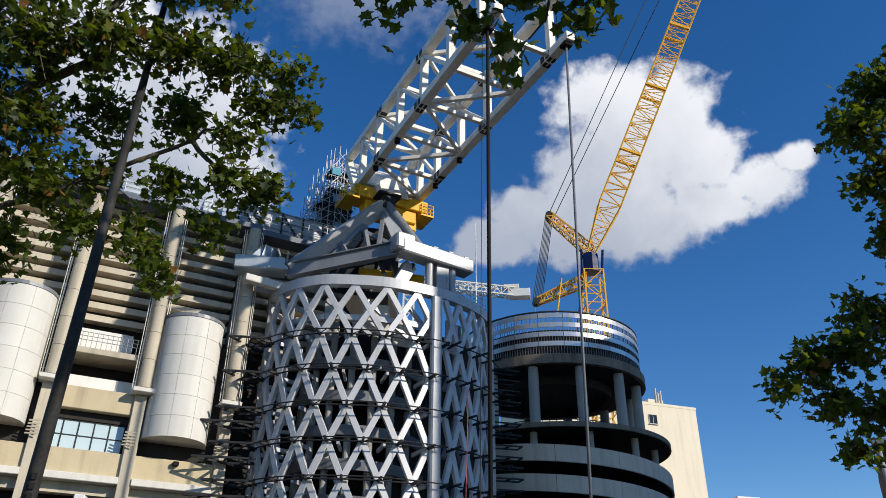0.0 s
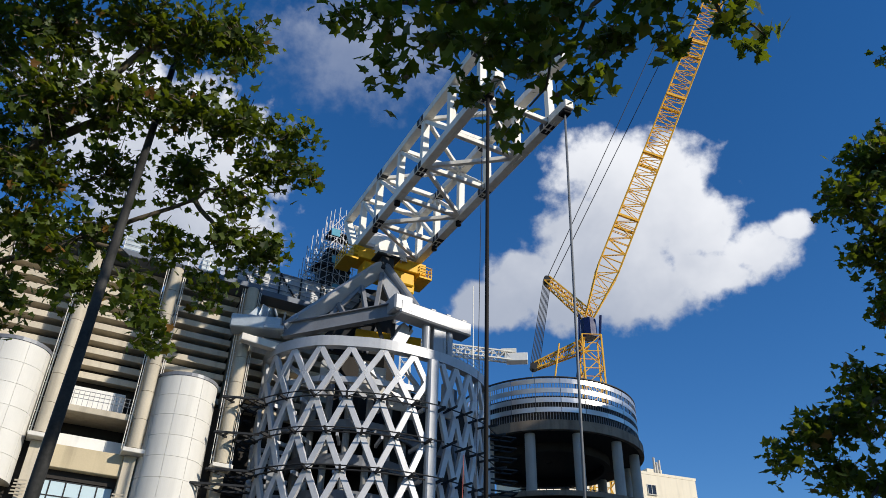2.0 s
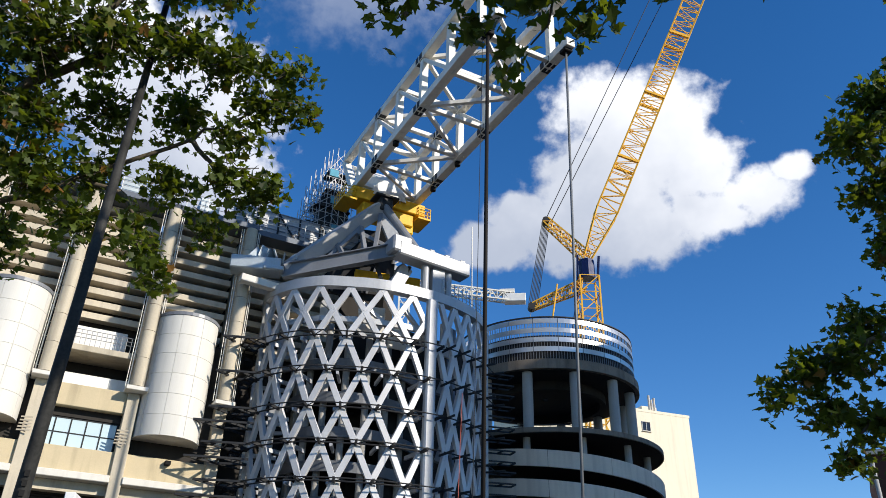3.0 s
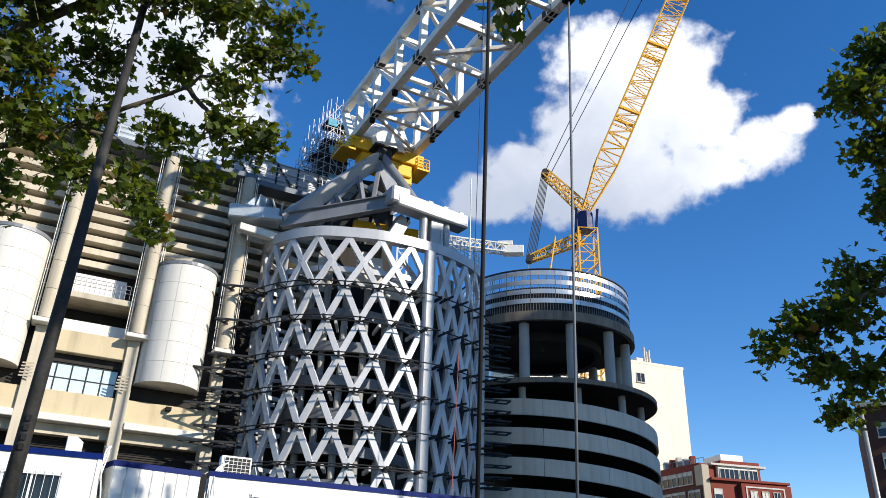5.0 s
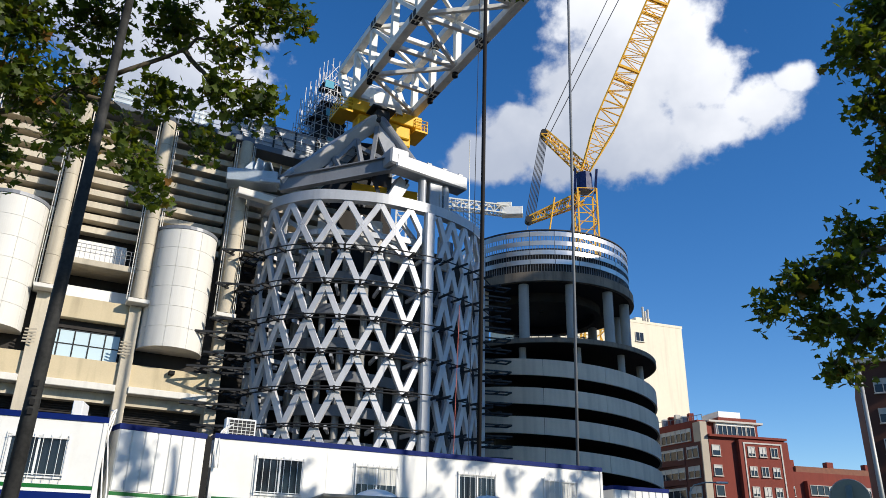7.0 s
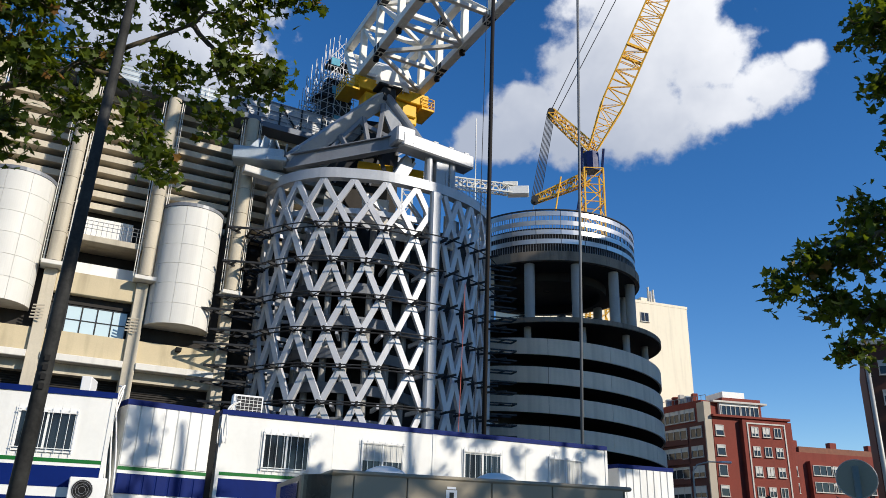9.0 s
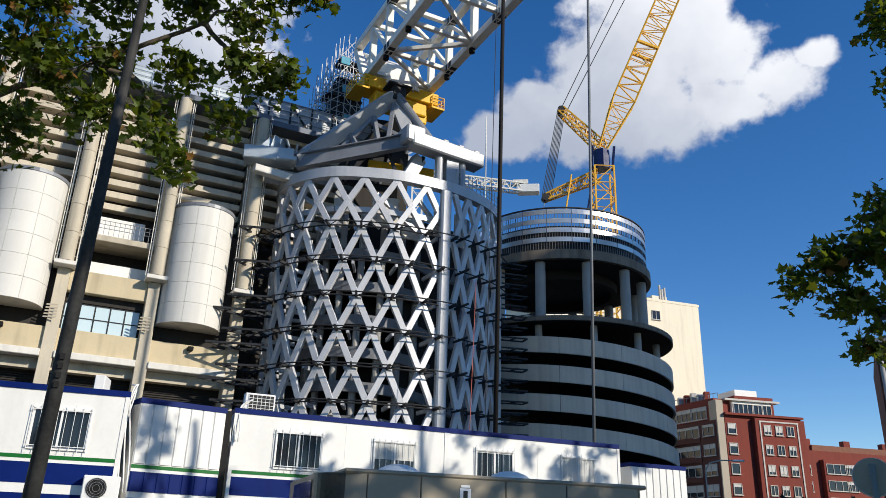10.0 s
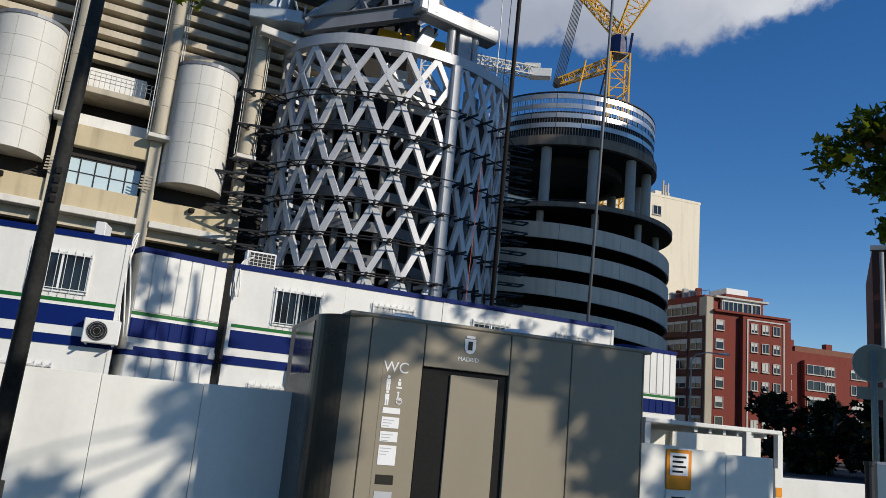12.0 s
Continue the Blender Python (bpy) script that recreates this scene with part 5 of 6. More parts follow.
part("door_leaf", wbox(DOOR[0] + 0.38, DOOR[1] - 0.14, -0.052, -0.02, 0.1, DOOR[2] - 0.07, bevel=0.006), "wc", wc)
part("side_window", wbox(-0.012, 0.0, -1.9, -0.5, 1.9, WH - 0.1), "glass", wc)
for c in (1.3, 3.0):
    bm = B()
    bmesh.ops.create_uvsphere(bm, u_segments=20, v_segments=10, radius=0.36, matrix=Matrix.Translation(wp(c, -1.1, WH - 0.1)) @ Matrix.Diagonal((1, 1, 0.75, 1)))
    part("roof_dome", bm, "plastic_white", wc, smooth=True)


def lettering(txt, at, size, m, mat, parent, name="lettering"):
    cu = bpy.data.curves.new("text", "FONT")
    cu.body, cu.size, cu.align_x, cu.align_y, cu.extrude = txt, size, "CENTER", "CENTER", 0.002
    tmp = bpy.data.objects.new("text", cu)
    me = bpy.data.meshes.new_from_object(tmp)
    bpy.data.objects.remove(tmp)
    me.materials.clear(); me.materials.append(M[mat])
    ob = new(name, me)
    ob.matrix_basis = Matrix.Translation(at) @ m @ pose(0, 0, 0, 90, 0, 0)
    hang(ob, parent)
    return ob


lettering("WC", wp(0.96, 0.006, 2.05), 0.185 * WK, WM, "sign_white", wc)
lettering("MADRID", wp(1.89, 0.004, 2.25), 0.075 * WK, WM, "sign_white", wc)
# emblem as a plain shield
bm = B()
sh = [(-0.075, 0.09), (0.075, 0.09), (0.075, -0.03), (0.05, -0.08), (0, -0.1), (-0.05, -0.08), (-0.075, -0.03)]
f0 = [bm.verts.new(wp(1.90 + x, 0.004, 2.42 + z)) for x, z in sh]
f1 = [bm.verts.new(wp(1.90 + x, 0.009, 2.42 + z)) for x, z in sh]
bm.faces.new(f1)
for k in range(7):
    bm.faces.new((f0[k], f0[(k + 1) % 7], f1[(k + 1) % 7], f1[k]))
part("emblem", bm, "sign_white", wc)
part("emblem_crest", wbox(1.84, 1.96, 0.003, 0.008, 2.52, 2.55), "sign_white", wc)
part("emblem_field", wbox(1.87, 1.93, 0.009, 0.012, 2.37, 2.48), "wc_dark", wc)
# pictograms as plain shapes
part("sign_panel", wbox(0.79, 1.12, 0.0, 0.0035, 0.42, 2.2, bevel=0.001), "wc", wc)
for u, z in ((0.88, 1.86), (0.88, 1.68)):
    bm = B(); tube(bm, wp(u, 0.004, z + 0.075), wp(u, 0.007, z + 0.075), 0.016, 12)
    wbox(u - 0.026, u + 0.026, 0.004, 0.007, z - 0.01, z + 0.05, bm)
    for d in (-0.013, 0.013):
        wbox(u + d - 0.010, u + d + 0.010, 0.004, 0.007, z - 0.085, z - 0.01, bm)
    part("pictogram", bm, "sign_white", wc)
bm = B(); tube(bm, wp(1.02, 0.004, 1.91), wp(1.02, 0.007, 1.91), 0.013, 12)
wbox(1.0, 1.04, 0.004, 0.007, 1.84, 1.89, bm); wbox(0.985, 1.055, 0.004, 0.007, 1.805, 1.825, bm)
part("pictogram", bm, "sign_white", wc)
bm = B(); ring = [wp(1.03 + 0.036 * math.cos(t * math.pi / 8), 0.006, 1.655 + 0.036 * math.sin(t * math.pi / 8)) for t in range(17)]
polytube(bm, ring, 0.006, 4)
tube(bm, wp(1.015, 0.004, 1.755), wp(1.015, 0.007, 1.755), 0.012, 12)
wbox(1.008, 1.022, 0.004, 0.007, 1.67, 1.74, bm); wbox(1.008, 1.06, 0.004, 0.007, 1.665, 1.68, bm)
part("pictogram", bm, "sign_white", wc)
for z0, z1, mat in ((1.50, 1.57, "sign_white"), (1.33, 1.46, "sign_white"), (1.17, 1.29, "sign_white"), (0.90, 1.13, "sign_white"), (0.68, 0.79, "wc_dark"), (0.45, 0.60, "steel_light")):
    sign = part("notice", wbox(0.84, 1.06, 0.003, 0.009, z0, z1, bevel=0.002), mat, wc)
    if mat == "sign_white" and z1 - z0 > 0.1:
        for k in range(3):
            part("text_bar", wbox(0.86, 1.00 - 0.03 * k, 0.009, 0.011, z1 - 0.04 - 0.035 * k, z1 - 0.03 - 0.035 * k), "steel_light", sign)

# ---------------------------------------------------------------- hoarding
fence = thing("hoarding", (-4, 10.5, 0), "grey painted sheet metal site hoarding", "fence")
for k in range(7):
    u0, u1 = -8.6 + 1.24 * k, -8.6 + 1.24 * (k + 1) - 0.006
    part("sheet", wbox(u0, u1, -1.66, -1.60, 0, 1.66 - 0.006 * (k % 2), bevel=0.004), "hoarding", fence)
    part("fence_post", wbox(u1 - 0.03, u1 + 0.05, -1.73, -1.662, 0, 1.63), "steel_light", fence)
part("end_board", wbox(0.08, 0.30, -1.65, -1.58, 0, 1.64, bevel=0.006), "steel_mid", fence)
fence2 = thing("low_hoarding", wp(6, -2, 0), "grey painted low site hoarding beside the toilet", "fence")
for k in range(3):
    u0, u1 = 4.70 + 0.9 * k, 4.70 + 0.9 * (k + 1) - 0.01
    part("sheet", wbox(u0, u1, -0.80, -0.74, 0, 1.42 - 0.03 * k, bevel=0.004), "hoarding", fence2)
notice = thing("warning_sign", wp(5.6, -0.7, 0.8), "orange warning sign with unreadable black text on the hoarding", "sign")
part("board", wbox(5.42, 5.86, -0.735, -0.72, 0.80, 1.37, bevel=0.01), "sign_orange", notice)
part("text_field", wbox(5.48, 5.80, -0.72, -0.716, 1.0, 1.32), "sign_white", notice)
for k in range(4):
    part("text_bar", wbox(5.52, 5.76 - 0.05 * (k % 2), -0.716, -0.713, 1.25 - 0.07 * k, 1.28 - 0.07 * k), "black", notice)
part("lower_board", wbox(5.42, 5.86, -0.735, -0.72, 0.3, 0.79, bevel=0.01), "hoarding", notice)
part("logo_bar", wbox(5.52, 5.76, -0.72, -0.716, 0.60, 0.70), "black", notice)

canopy = thing("site_canopy", wp(6.5, -4, 0), "white framed flat canopy over the site entrance", "canopy")
ca, cb = 5.5, 8.2
part("roof_panel", wbox(ca, cb, -4.4, -1.4, 1.74, 1.81, bevel=0.01), "container_white", canopy)
for u in (ca + 0.05, ca + 2.0, cb - 0.05):
    for o in (-1.45, -4.3):
        part("canopy_post", wbox(u - 0.05, u + 0.05, o - 0.05, o + 0.05, 0, 1.74), "container_white", canopy)
for k in range(6):
    part("rafter", wbox(ca + 1.0 + 0.28 * k, ca + 1.06 + 0.28 * k, -4.3, -1.5, 1.66, 1.73), "container_white", canopy)
part("back_panel", wbox(ca, cb + 2.2, -4.42, -4.36, 0, 1.70), "hoarding", canopy)
part("side_panel", wbox(cb - 0.25, cb - 0.1, -1.45, -1.3, 0, 1.2), "container_white", canopy)
part("side_sticker", wbox(cb - 0.24, cb - 0.12, -1.298, -1.29, 0.75, 0.9), "sign_orange", canopy)
low_wall = tagged(part("site_wall", wbox(8.4, 16, -4.0, -3.8, 0, 0.95, bevel=0.02), "container_white"), "low pale wall along the street", "wall")

# ---------------------------------------------------------------- poles and signs
lamp = thing("lamp_post", (-3.4, 7.0, 0), "dark tapered street lamp post, mottled with dappled light in its colour", "lamp post")
lx = pol(-25.95, 7.8, 0)
lx = lx + Vector((-0.06, 0, 0))
part("pole", tube(B(), lx, lx + Vector((0.17, 0, 9.5)), 0.082, 16, 0.034), "pole", lamp, smooth=True)
part("base_sleeve", tube(B(), lx, lx + Vector((0, 0, 0.6)), 0.12, 16), "pole", lamp, smooth=True)
for k in range(4):
    z = 2.92 + 0.085 * k
    part("number_bar", box(B(), lx + Vector((0.035 + 0.017 * z + 0.0, -0.072, z)), (0.045, 0.008, 0.055), turned(26), 0.002), "black", lamp)
lamp2 = thing("thin_lamp_post", pol(30.5, 40, 0), "thin pale street lamp post", "lamp post")
part("pole", tube(B(), pol(30.5, 40, 0), pol(30.5, 40, 10.6), 0.12, 12, 0.09), "pole_grey", lamp2, smooth=True)
slamp = thing("street_lamp", pol(19.4, 70, 0), "grey street lamp with a curved arm", "street lamp")
q = pol(18.9, 70, 0)
part("pole", tube(B(), q, q + Vector((0, 0, 8.0)), 0.1, 10, 0.06), "pole_grey", slamp)
part("arm", polytube(B(), [q + Vector((0, 0, 8)), q + Vector((0.4, 0, 8.6)), q + Vector((1.4, 0, 8.85)), q + Vector((2.4, 0, 8.85))], 0.06), "pole_grey", slamp)
part("head", box(B(), q + Vector((2.8, 0, 8.85)), (1.0, 0.35, 0.16), bevel=0.05), "plastic_white", slamp)
sign = thing("traffic_sign", (7.1, 12.83, 0), "back of a round traffic sign with a plate below", "traffic sign")
sp = Vector((7.1, 12.83, 0))
back = Vector((-sp.x, -sp.y, 0)).normalized()
part("pole", tube(B(), sp, sp + Vector((0, 0, 3.1)), 0.05, 12), "sign_back", sign, smooth=True)
c = sp - back * 0.05 + Vector((0, 0, 2.9))
part("disc", tube(B(), c, c - back * 0.02, 0.3, 32), "sign_back", sign)
part("disc_rim", polytube(B(), [c + Vector((back.y, -back.x, 0)) * (0.3 * math.cos(t * math.pi / 16)) + Vector((0, 0, 0.3 * math.sin(t * math.pi / 16))) for t in range(33)], 0.012, 5), "pole_grey", sign)
part("plate", box(B(), sp - back * 0.06 + Vector((0, 0, 2.42)), (0.5, 0.02, 0.2), frame_of(Vector((-back.y, back.x, 0)) * -1, Vector((back.x, back.y, 0)), Vector((0, 0, 1))), 0.004), "sign_back", sign)
bin_ = thing("advert_pillar", (6.75, 11.9, 0), "street poster case with a blue and white poster", "poster case")
bq = Vector((6.75, 11.9, 0))
part("case", box(B(), bq + Vector((0, 0, 0.72)), (0.40, 0.16, 1.30), turned(-28), 0.04), "steel_mid", bin_)
part("poster", box(B(), bq + Vector((-0.042, -0.078, 0.78)), (0.32, 0.01, 1.08), turned(-28)), "glass_sky", bin_)
for k in range(3):
    part("poster_patch", box(B(), bq + Vector((-0.046 - 0.03 * k + 0.04, -0.084 + 0.015 * k, 0.55 + 0.27 * k)), (0.10 + 0.04 * (k % 2), 0.008, 0.16), turned(-28)), ("container_blue", "sign_white", "brick_red")[k], bin_)
part("post", tube(B(), bq + Vector((-0.30, 0, 0)), bq + Vector((-0.30, 0, 1.30)), 0.06, 12), "steel_dark", bin_)
part("post_cap", tube(B(), bq + Vector((-0.30, 0, 1.30)), bq + Vector((-0.30, 0, 1.36)), 0.08, 12), "steel_dark", bin_)


# ---------------------------------------------------------------- trees
def leaf_mesh(name="plane_leaf"):
    """A five-lobed plane tree leaf, slightly folded, about 1 across."""
    pts = [(0, -0.45), (0.16, -0.32), (0.42, -0.36), (0.33, -0.14), (0.56, 0.10), (0.27, 0.12), (0.20, 0.26), (0, 0.62),
           (-0.20, 0.26), (-0.27, 0.12), (-0.56, 0.10), (-0.33, -0.14), (-0.42, -0.36), (-0.16, -0.32)]
    return [(x, y, -0.16 * abs(x) - 0.10 * y * y) for x, y in pts]


LEAF = leaf_mesh()


def crown(name, blobs, count, size, seed, parent, mat="leaf"):
    """Leaves on short twigs inside uneven clumps; one mesh."""
    r = random.Random(seed)
    verts, faces, tv, tf = [], [], [], []
    twigs = bmesh.new()
    total = sum(b[3] ** 2 for b in blobs)
    for x, y, z, rad in blobs:
        c = Vector((x, y, z))
        n = max(3, int(count * rad ** 2 / total / 7))
        for _ in range(n):
            d = Vector((r.gauss(0, 1), r.gauss(0, 1), r.gauss(0, 0.8)))
            d = d.normalized() * rad * r.random() ** 0.45
            tip = c + d
            root = c + d * 0.35 + Vector((r.uniform(-.1, .1), r.uniform(-.1, .1), 0.05))
            beam(twigs, root, tip, 0.008, 0.008)
            for k in range(7):
                p = root.lerp(tip, r.uniform(0.25, 1.1)) + Vector((r.gauss(0, .09), r.gauss(0, .09), r.gauss(-0.04, .08)))
                s = size * r.uniform(0.55, 1.25)
                m = Euler((r.gauss(0.5, 0.7), r.gauss(0, 0.6), r.uniform(0, 6.28))).to_matrix()
                o = len(verts)
                verts.extend(p + m @ (Vector(v) * s) for v in LEAF)
                k0 = o + len(LEAF)
                verts.append(p + m @ Vector((0, 0, 0.0)))
                faces.extend((o + i, o + (i + 1) % len(LEAF), k0) for i in range(len(LEAF)))
    me = bpy.data.meshes.new(name)
    me.from_pydata([tuple(v) for v in verts], [], faces)
    me.materials.append(M[mat])
    ob = new(name, me)
    hang(ob, parent)
    tagged(ob, kind="stuff")
    tagged(part("twig_work", twigs, "bark", parent), kind="stuff")
    return ob


def limb(parent, pts, r0, r1, name="branch"):
    n = len(pts)
    # soften the chain and let it wander a little
    out, rr = [], []
    g = random.Random(int(pts[0][0] * 100 + pts[-1][2] * 7))
    for i in range(n - 1):
        for k in range(4):
            t = k / 4
            p = Vector(pts[i]).lerp(Vector(pts[i + 1]), t)
            w = 0.035 * (0 if i == 0 and k == 0 else 1)
            out.append(p + Vector((g.gauss(0, w), g.gauss(0, w), g.gauss(0, w))))
            rr.append(r0 + (r1 - r0) * (i + t) / (n - 1))
    out.append(Vector(pts[-1])); rr.append(r1)
    return part(name, polytube(B(), out, rr, 8), "bark", parent, smooth=True)


left_tree = thing("plane_tree", (-7.5, 7.5, 0), "leafy plane tree with spreading boughs beside the lamp post", "tree")
limb(left_tree, [(-7.5, 7.5, 0), (-7.4, 7.5, 2.5), (-7.1, 7.4, 4.6)], 0.26, 0.2, "trunk")
limb(left_tree, [(-7.1, 7.4, 4.6), (-5.8, 7.2, 6.4), (-4.6, 6.9, 7.6), (-3.6, 6.9, 8.3)], 0.13, 0.03)
limb(left_tree, [(-7.1, 7.4, 4.6), (-5.6, 7.6, 6.0), (-4.2, 7.8, 6.9), (-3.0, 7.8, 7.5), (-2.2, 7.6, 7.9)], 0.055, 0.012)
limb(left_tree, [(-4.6, 6.9, 7.6), (-3.6, 6.6, 8.8), (-2.6, 6.6, 9.4)], 0.06, 0.02)
limb(left_tree, [(-4.2, 7.8, 6.9), (-3.5, 7.8, 6.5), (-3.3, 7.8, 5.9)], 0.04, 0.012)
limb(left_tree, [(-3.0, 7.8, 7.5), (-2.6, 7.8, 7.0), (-2.4, 7.8, 6.4)], 0.035, 0.012)
LB = [(-4.5, 6.5, 7.9, .6), (-3.8, 6.7, 8.1, .6), (-3.0, 7.0, 8.2, .55), (-2.35, 7.2, 8.2, .45), (-2.1, 7.6, 7.8, .4), (-4.6, 7.0, 7.2, .55), (-4.0, 7.6, 7.7, .5),
      (-3.2, 7.8, 7.9, .45), (-4.6, 7.4, 6.6, .5), (-4.1, 7.9, 7.0, .45), (-3.2, 7.9, 6.9, .4), (-2.35, 7.6, 6.8, .35), (-2.4, 7.6, 7.4, .35), (-3.3, 7.8, 5.9, .3)]
LB += [(-2.6, 7.9, 6.3, .3), (-4.7, 7.3, 5.7, .45), (-2.1, 7.8, 6.7, .28), (-4.5, 6.3, 8.8, .6), (-3.6, 6.5, 9.1, .65), (-2.9, 6.7, 9.2, .55), (-2.4, 6.5, 8.9, .45),
      (-1.75, 7.4, 8.2, .3), (-1.65, 7.6, 7.9, .26), (-1.9, 7.8, 6.75, .25), (-3.1, 7.9, 5.6, .25), (-3.5, 7.9, 6.3, .3), (-4.2, 7.9, 6.3, .4), (-5.3, 6.8, 7.6, .7), (-5.6, 7.2, 6.6, .7), (-5.4, 6.4, 8.8, .8), (-4.3, 5.6, 9.4, .7), (-3.2, 5.6, 9.8, .7)]
crown("crown", LB, 12600, 0.112, 11, left_tree)
left_tree.location.x += 0.06

right_tree = thing("plane_tree", (8.2, 8.6, 0), "plane tree with dark foliage hanging into the street", "tree")
limb(right_tree, [(8.2, 8.6, 0), (8.1, 8.6, 2.6), (7.8, 8.5, 4.4)], 0.24, 0.18, "trunk")
limb(right_tree, [(7.8, 8.5, 4.4), (6.6, 8.6, 5.4), (5.6, 8.6, 5.5), (4.4, 8.9, 5.0)], 0.1, 0.015)
limb(right_tree, [(7.8, 8.5, 4.4), (6.8, 8.2, 6.2), (5.8, 7.9, 7.3), (5.2, 7.6, 8.0)], 0.1, 0.02)
limb(right_tree, [(6.6, 8.6, 5.4), (5.8, 8.9, 4.9), (5.0, 8.9, 4.1)], 0.05, 0.012)
RB = [(5.3, 7.6, 7.7, .42), (5.6, 7.9, 7.2, .35), (5.75, 8.2, 6.5, .35), (5.2, 8.6, 5.2, .42), (4.7, 8.8, 5.05, .38), (4.3, 8.9, 4.75, .24), (5.5, 8.7, 5.7, .4), (4.9, 8.9, 4.6, .32),
      (5.5, 8.9, 4.5, .36), (5.1, 8.9, 4.05, .26), (5.8, 7.6, 8.3, .55), (5.9, 8.4, 4.9, .5), (6.3, 8.0, 7.0, .7), (6.4, 8.4, 5.8, .7), (6.2, 8.6, 4.2, .5)]
# clumps out of view, added to shade the leaves that hang into the street
RB += [(8.3, 7.0, 8.2, 1.0), (7.6, 6.9, 9.0, .9)]
crown("crown", RB, 9500, 0.118, 23, right_tree)
right_tree.location.x += 0.06

bough = thing("plane_tree", (2.5, 1.0, 0), "overhanging plane tree bough with large leaves and seed balls", "tree")
limb(bough, [(4.6, -1.5, 0), (4.6, -1.4, 3.0), (4.3, -0.8, 5.2)], 0.25, 0.19, "trunk")
limb(bough, [(4.3, -0.8, 5.2), (3.6, 1.0, 6.8), (2.8, 2.8, 7.7), (2.0, 4.2, 7.9)], 0.13, 0.05)
limb(bough, [(2.8, 2.8, 7.7), (1.6, 4.0, 7.8), (0.4, 4.6, 7.5), (-0.8, 4.6, 7.3)], 0.06, 0.012)
limb(bough, [(2.0, 4.2, 7.9), (1.4, 4.6, 7.3), (0.9, 4.9, 6.5)], 0.03, 0.008)
limb(bough, [(2.0, 4.2, 7.9), (2.5, 4.4, 7.4), (2.9, 4.4, 6.95)], 0.03, 0.008)
TB = [(-0.75, 4.5, 7.1, .18), (-0.3, 4.8, 6.85, .24), (0.1, 4.6, 7.05, .28), (0.6, 4.6, 7.0, .34), (0.45, 4.95, 6.75, .2), (0.75, 5.0, 6.45, .2), (1.1, 4.7, 6.9, .34), (1.35, 4.8, 6.7, .24),
      (1.6, 4.6, 7.1, .26), (2.1, 4.5, 7.2, .22), (2.6, 4.4, 7.2, .22), (2.85, 4.4, 6.95, .16), (-0.4, 4.6, 7.35, .3), (1.1, 4.5, 7.35, .4), (0.3, 4.4, 7.5, .4), (1.8, 4.3, 7.6, .45), (2.6, 4.2, 7.6, .4)]
# unseen upper clumps, added to keep sun off the bough
TB += [(2.4, 3.2, 8.8, .6), (3.2, 3.0, 8.8, .8), (1.6, 3.1, 8.9, .7), (4.0, 2.6, 9.0, .9), (0.8, 3.3, 8.7, .5)]
crown("crown", TB, 3300, 0.15, 31, bough)
g = random.Random(9)
for k in range(12):
    x, y, z, rad = TB[g.randrange(len(TB))]
    p = Vector((x + g.uniform(-rad, rad), y, z - rad * 0.6))
    bm = B()
    bmesh.ops.create_icosphere(bm, subdivisions=2, radius=0.022, matrix=Matrix.Translation(p))
    tube(bm, p, p + Vector((0, 0, 0.12)), 0.003, 4)
    part("seed_ball", bm, "bark", bough)

def dapple_tree(cx, cy, cz, seed, blobs, count):
    """Unseen tall plane tree added for dapples: trunk, boughs to every third clump, loose crown."""
    st = thing("unseen_plane_tree", (cx, cy, 0), "unseen tall plane tree added to cast dappled shade", "tree", "street row")
    limb(st, [(cx, cy, 0), (cx + 0.1, cy, 5), (cx, cy + 0.2, cz - 1), (cx, cy, cz + 2)], 0.3, 0.08, "trunk")
    for q in blobs[::3]:
        limb(st, [(cx, cy, cz - 2.5), (cx * 0.5 + q[0] * 0.5, cy * 0.5 + q[1] * 0.5, cz - 0.6 + 0.3 * (q[2] - cz)), q[:3]], 0.045, 0.012)
    crown("crown", blobs, count, 0.30 if cz > 15 else 0.2, seed, st)


# three unseen trees added to dapple the site offices and the container
for cx, cy, cz, seed, r0, r1, count in ((16.5, 13.5, 12.8, 41, 0.4, 0.75, 1700), (20.5, 16.5, 12.8, 43, 0.3, 0.6, 800), (11.5, 9.8, 12.8, 47, 0.4, 0.75, 1700)):
    gg = random.Random(seed)
    sb = []
    for _ in range(16):
        v = Vector((gg.gauss(0, 1), gg.gauss(0, 1), gg.gauss(0, 0.8))).normalized() * gg.uniform(0.8, 4.2)
        sb.append((max(cx + v.x, 0.75 * (cy + v.y) + 1.5), cy + v.y, cz + v.z * 0.8, gg.uniform(r0, r1)))
    dapple_tree(cx, cy, cz, seed, sb, count)
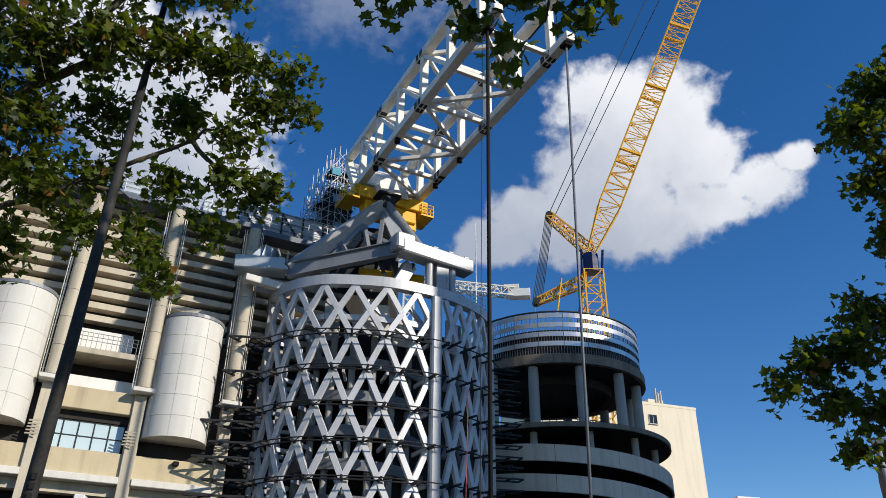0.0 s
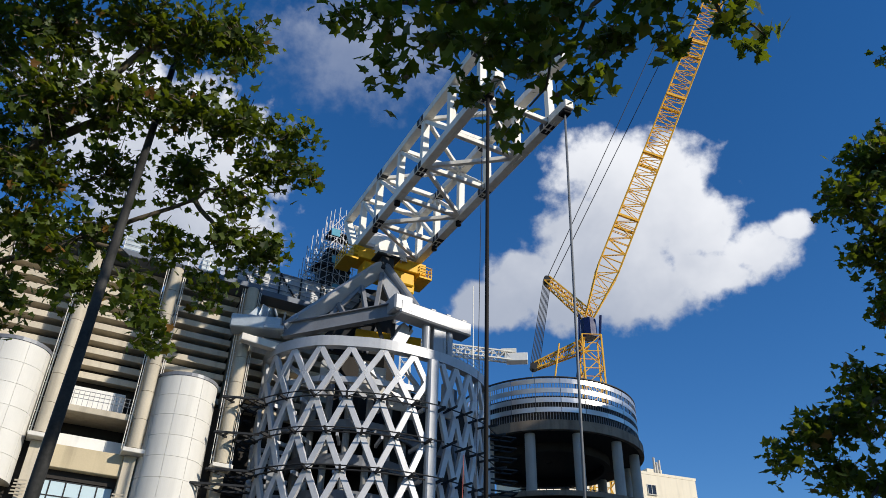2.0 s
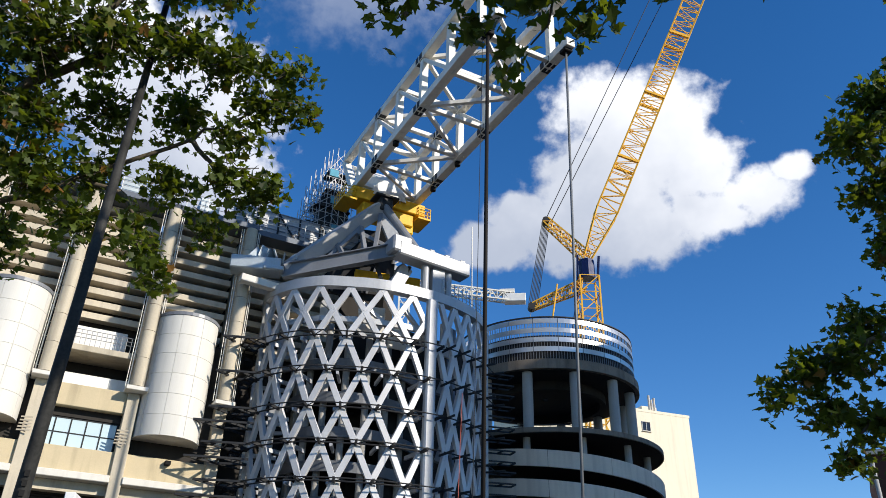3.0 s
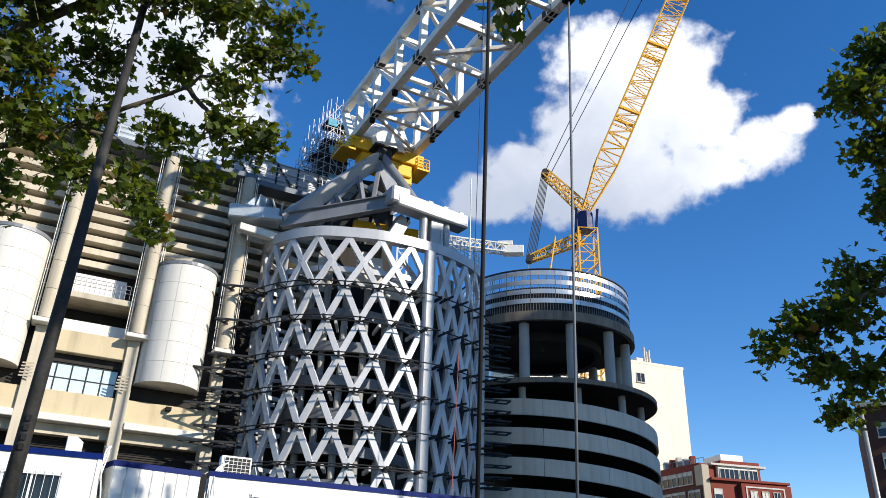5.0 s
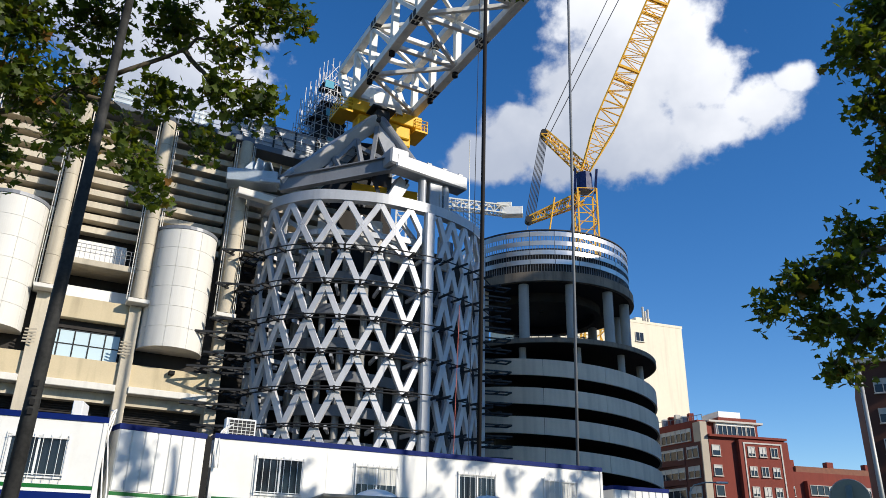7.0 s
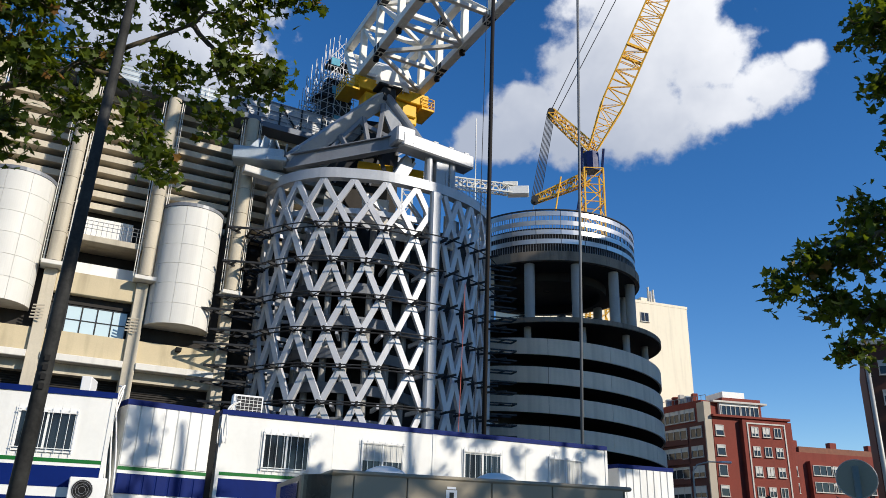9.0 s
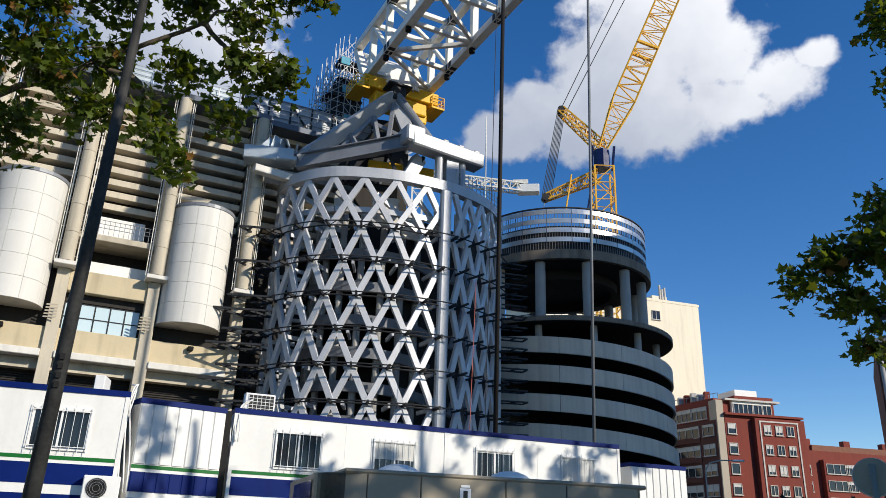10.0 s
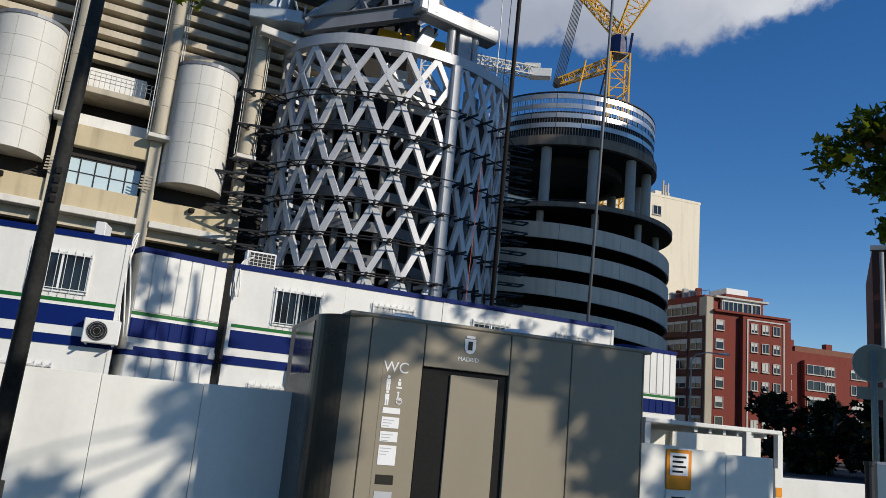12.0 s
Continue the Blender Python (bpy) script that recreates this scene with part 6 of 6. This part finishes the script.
# added tree out of view: clumps set sunward of wanted shadows on toilet and hoardings
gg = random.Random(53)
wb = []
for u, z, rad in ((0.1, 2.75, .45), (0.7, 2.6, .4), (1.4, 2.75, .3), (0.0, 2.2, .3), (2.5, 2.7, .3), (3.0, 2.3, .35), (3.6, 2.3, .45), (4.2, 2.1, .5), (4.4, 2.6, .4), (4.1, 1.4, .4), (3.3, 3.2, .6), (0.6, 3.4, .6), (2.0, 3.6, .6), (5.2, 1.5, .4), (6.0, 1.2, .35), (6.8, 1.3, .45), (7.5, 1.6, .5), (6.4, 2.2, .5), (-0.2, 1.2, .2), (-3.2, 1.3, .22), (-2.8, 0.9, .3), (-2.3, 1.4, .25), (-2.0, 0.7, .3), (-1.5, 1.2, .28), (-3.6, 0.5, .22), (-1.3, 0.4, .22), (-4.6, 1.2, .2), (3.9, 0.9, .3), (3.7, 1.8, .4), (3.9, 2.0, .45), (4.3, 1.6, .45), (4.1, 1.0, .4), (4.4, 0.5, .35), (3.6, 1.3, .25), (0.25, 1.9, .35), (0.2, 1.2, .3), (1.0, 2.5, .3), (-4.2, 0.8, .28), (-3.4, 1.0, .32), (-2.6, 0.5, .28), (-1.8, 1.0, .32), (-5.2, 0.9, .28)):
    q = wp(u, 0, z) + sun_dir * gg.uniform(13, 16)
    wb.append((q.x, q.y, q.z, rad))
dapple_tree(12.9, 3.4, 9.8, 53, wb, 2700)

far_tree = thing("street_trees", pol(26, 60, 0), "dark clump of street trees below the brick buildings", "trees", kind="stuff")
fb = []
g = random.Random(4)
for k in range(40):
    az = g.uniform(23.8, 36)
    p = pol(az, g.uniform(55, 66), g.uniform(0.6, 4.2))
    fb.append((p.x, p.y, p.z, g.uniform(1.0, 1.7)))
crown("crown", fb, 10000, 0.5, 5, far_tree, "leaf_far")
for az in (25, 27.5, 30):
    limb(far_tree, [pol(az, 60, 0), pol(az, 60, 2), pol(az + 0.4, 60, 4)], 0.2, 0.1, "trunk")


# ---------------------------------------------------------------- clouds
def cloud(name, az, el, dist, w, h, lobes, seed, cover, wisp=0.0):
    """A far sheet of cloud: soft lobes broken up by noise."""
    e = radians(el)
    c = Vector((dist * math.sin(radians(az)) * math.cos(e), dist * math.cos(radians(az)) * math.cos(e), dist * math.sin(e)))
    bm = B()
    bmesh.ops.create_grid(bm, x_segments=1, y_segments=1, size=0.5)
    me = bpy.data.meshes.new(name)
    bm.to_mesh(me); bm.free()
    ob = new(name, me)
    turn = (-c).to_track_quat("Z", "Y").to_matrix().to_4x4()
    ob.matrix_basis = Matrix.Translation(c) @ turn @ Matrix.Diagonal((w, h, 1, 1))
    ob.visible_shadow = False
    m = bpy.data.materials.new(name)
    m.use_nodes = True
    n, l = m.node_tree.nodes, m.node_tree.links
    n.remove(n["Principled BSDF"])
    tc = n.new("ShaderNodeTexCoord")
    sc = n.new("ShaderNodeVectorMath"); sc.operation = "MULTIPLY"; sc.inputs[1].default_value = (w / h, 1, 1)
    l.new(tc.outputs["Object"], sc.inputs[0])

    def noise_node(scale, detail, off):
        mp = n.new("ShaderNodeVectorMath"); mp.operation = "ADD"; mp.inputs[1].default_value = (off, off * 0.7, seed)
        t = n.new("ShaderNodeTexNoise"); t.inputs["Scale"].default_value, t.inputs["Detail"].default_value, t.inputs["Roughness"].default_value = scale, detail, 0.55
        l.new(sc.outputs[0], mp.inputs[0]); l.new(mp.outputs[0], t.inputs["Vector"])
        return t

    def math_node(op, a, b):
        k = n.new("ShaderNodeMath"); k.operation = op
        for i, v in enumerate((a, b)):
            if isinstance(v, (int, float)):
                k.inputs[i].default_value = v
            else:
                l.new(v, k.inputs[i])
        return k.outputs[0]
    total = None
    for x, y, rx, ry in lobes:
        su = n.new("ShaderNodeVectorMath"); su.operation = "SUBTRACT"; su.inputs[1].default_value = (x * w / h, y, 0)
        di = n.new("ShaderNodeVectorMath"); di.operation = "DIVIDE"; di.inputs[1].default_value = (rx * w / h, ry, 1)
        le = n.new("ShaderNodeVectorMath"); le.operation = "LENGTH"
        l.new(sc.outputs[0], su.inputs[0]); l.new(su.outputs[0], di.inputs[0]); l.new(di.outputs[0], le.inputs[0])
        v = math_node("SUBTRACT", 1.0, le.outputs["Value"])
        total = v if total is None else math_node("MAXIMUM", total, v)
    big, fine = noise_node(3.2, 8, 1.3), noise_node(13, 8, 4.1)
    dens = math_node("ADD", total, math_node("MULTIPLY", math_node("SUBTRACT", big.outputs["Fac"], 0.47), 1.2))
    dens = math_node("ADD", dens, math_node("MULTIPLY", math_node("SUBTRACT", fine.outputs["Fac"], 0.5), 0.95))
    al = n.new("ShaderNodeMapRange"); al.interpolation_type = "SMOOTHSTEP"
    al.inputs["From Min"].default_value, al.inputs["From Max"].default_value = 0.0, 0.42 + wisp
    al.inputs["To Max"].default_value = cover
    l.new(dens, al.inputs["Value"])
    # thick parts are white above and greyer below
    sep = n.new("ShaderNodeSeparateXYZ"); l.new(sc.outputs[0], sep.inputs[0])
    tone = math_node("ADD", math_node("MULTIPLY", sep.outputs["X"], 0.30), math_node("MULTIPLY", sep.outputs["Y"], 0.7))
    tone = math_node("ADD", tone, math_node("MULTIPLY", math_node("SUBTRACT", noise_node(2.0, 5, 9.0).outputs["Fac"], 0.5), 0.8))
    tr = n.new("ShaderNodeMapRange"); tr.interpolation_type = "SMOOTHSTEP"
    tr.inputs["From Min"].default_value, tr.inputs["From Max"].default_value = -0.30, 0.30
    l.new(tone, tr.inputs["Value"])
    cr = n.new("ShaderNodeMix"); cr.data_type = "RGBA"
    cr.inputs["A"].default_value, cr.inputs["B"].default_value = (0.34, 0.40, 0.53, 1), (0.74, 0.79, 0.89, 1)
    l.new(tr.outputs[0], cr.inputs["Factor"])
    em = n.new("ShaderNodeEmission"); em.inputs["Strength"].default_value = 1.0
    l.new(cr.outputs["Result"], em.inputs["Color"])
    tp = n.new("ShaderNodeBsdfTransparent")
    mx = n.new("ShaderNodeMixShader")
    l.new(al.outputs[0], mx.inputs[0]); l.new(tp.outputs[0], mx.inputs[1]); l.new(em.outputs[0], mx.inputs[2])
    l.new(mx.outputs[0], n["Material Output"].inputs["Surface"])
    me.materials.append(m)
    return tagged(ob, "white cumulus cloud in the blue sky", "cloud", kind="structure")


cloud("backdrop_cloud", 16.0, 34.0, 2300, 1500, 900,
      [(-0.001, 0.204, 0.13, 0.16), (0.076, 0.095, 0.15, 0.24), (0.161, -0.015, 0.11, 0.17), (-0.038, -0.022, 0.15, 0.22), (-0.115, -0.172, 0.14, 0.17), (0.025, -0.183, 0.165, 0.145),
       (0.246, -0.105, 0.11, 0.12), (0.162, -0.158, 0.13, 0.11), (-0.253, -0.201, 0.11, 0.09), (-0.188, -0.101, 0.08, 0.085), (0.308, -0.05, 0.055, 0.06)], 3.0, 1.0)
cloud("backdrop_cloud", -23.5, 36.5, 2400, 1150, 860, [(0.0, 0, 0.33, 0.36), (-0.2, 0.15, 0.25, 0.25), (0.12, -0.2, 0.2, 0.2)], 8.0, 0.97)
cloud("backdrop_cloud", -9, 47, 2400, 900, 500, [(0, 0, 0.4, 0.4)], 14.0, 0.35, 0.5)
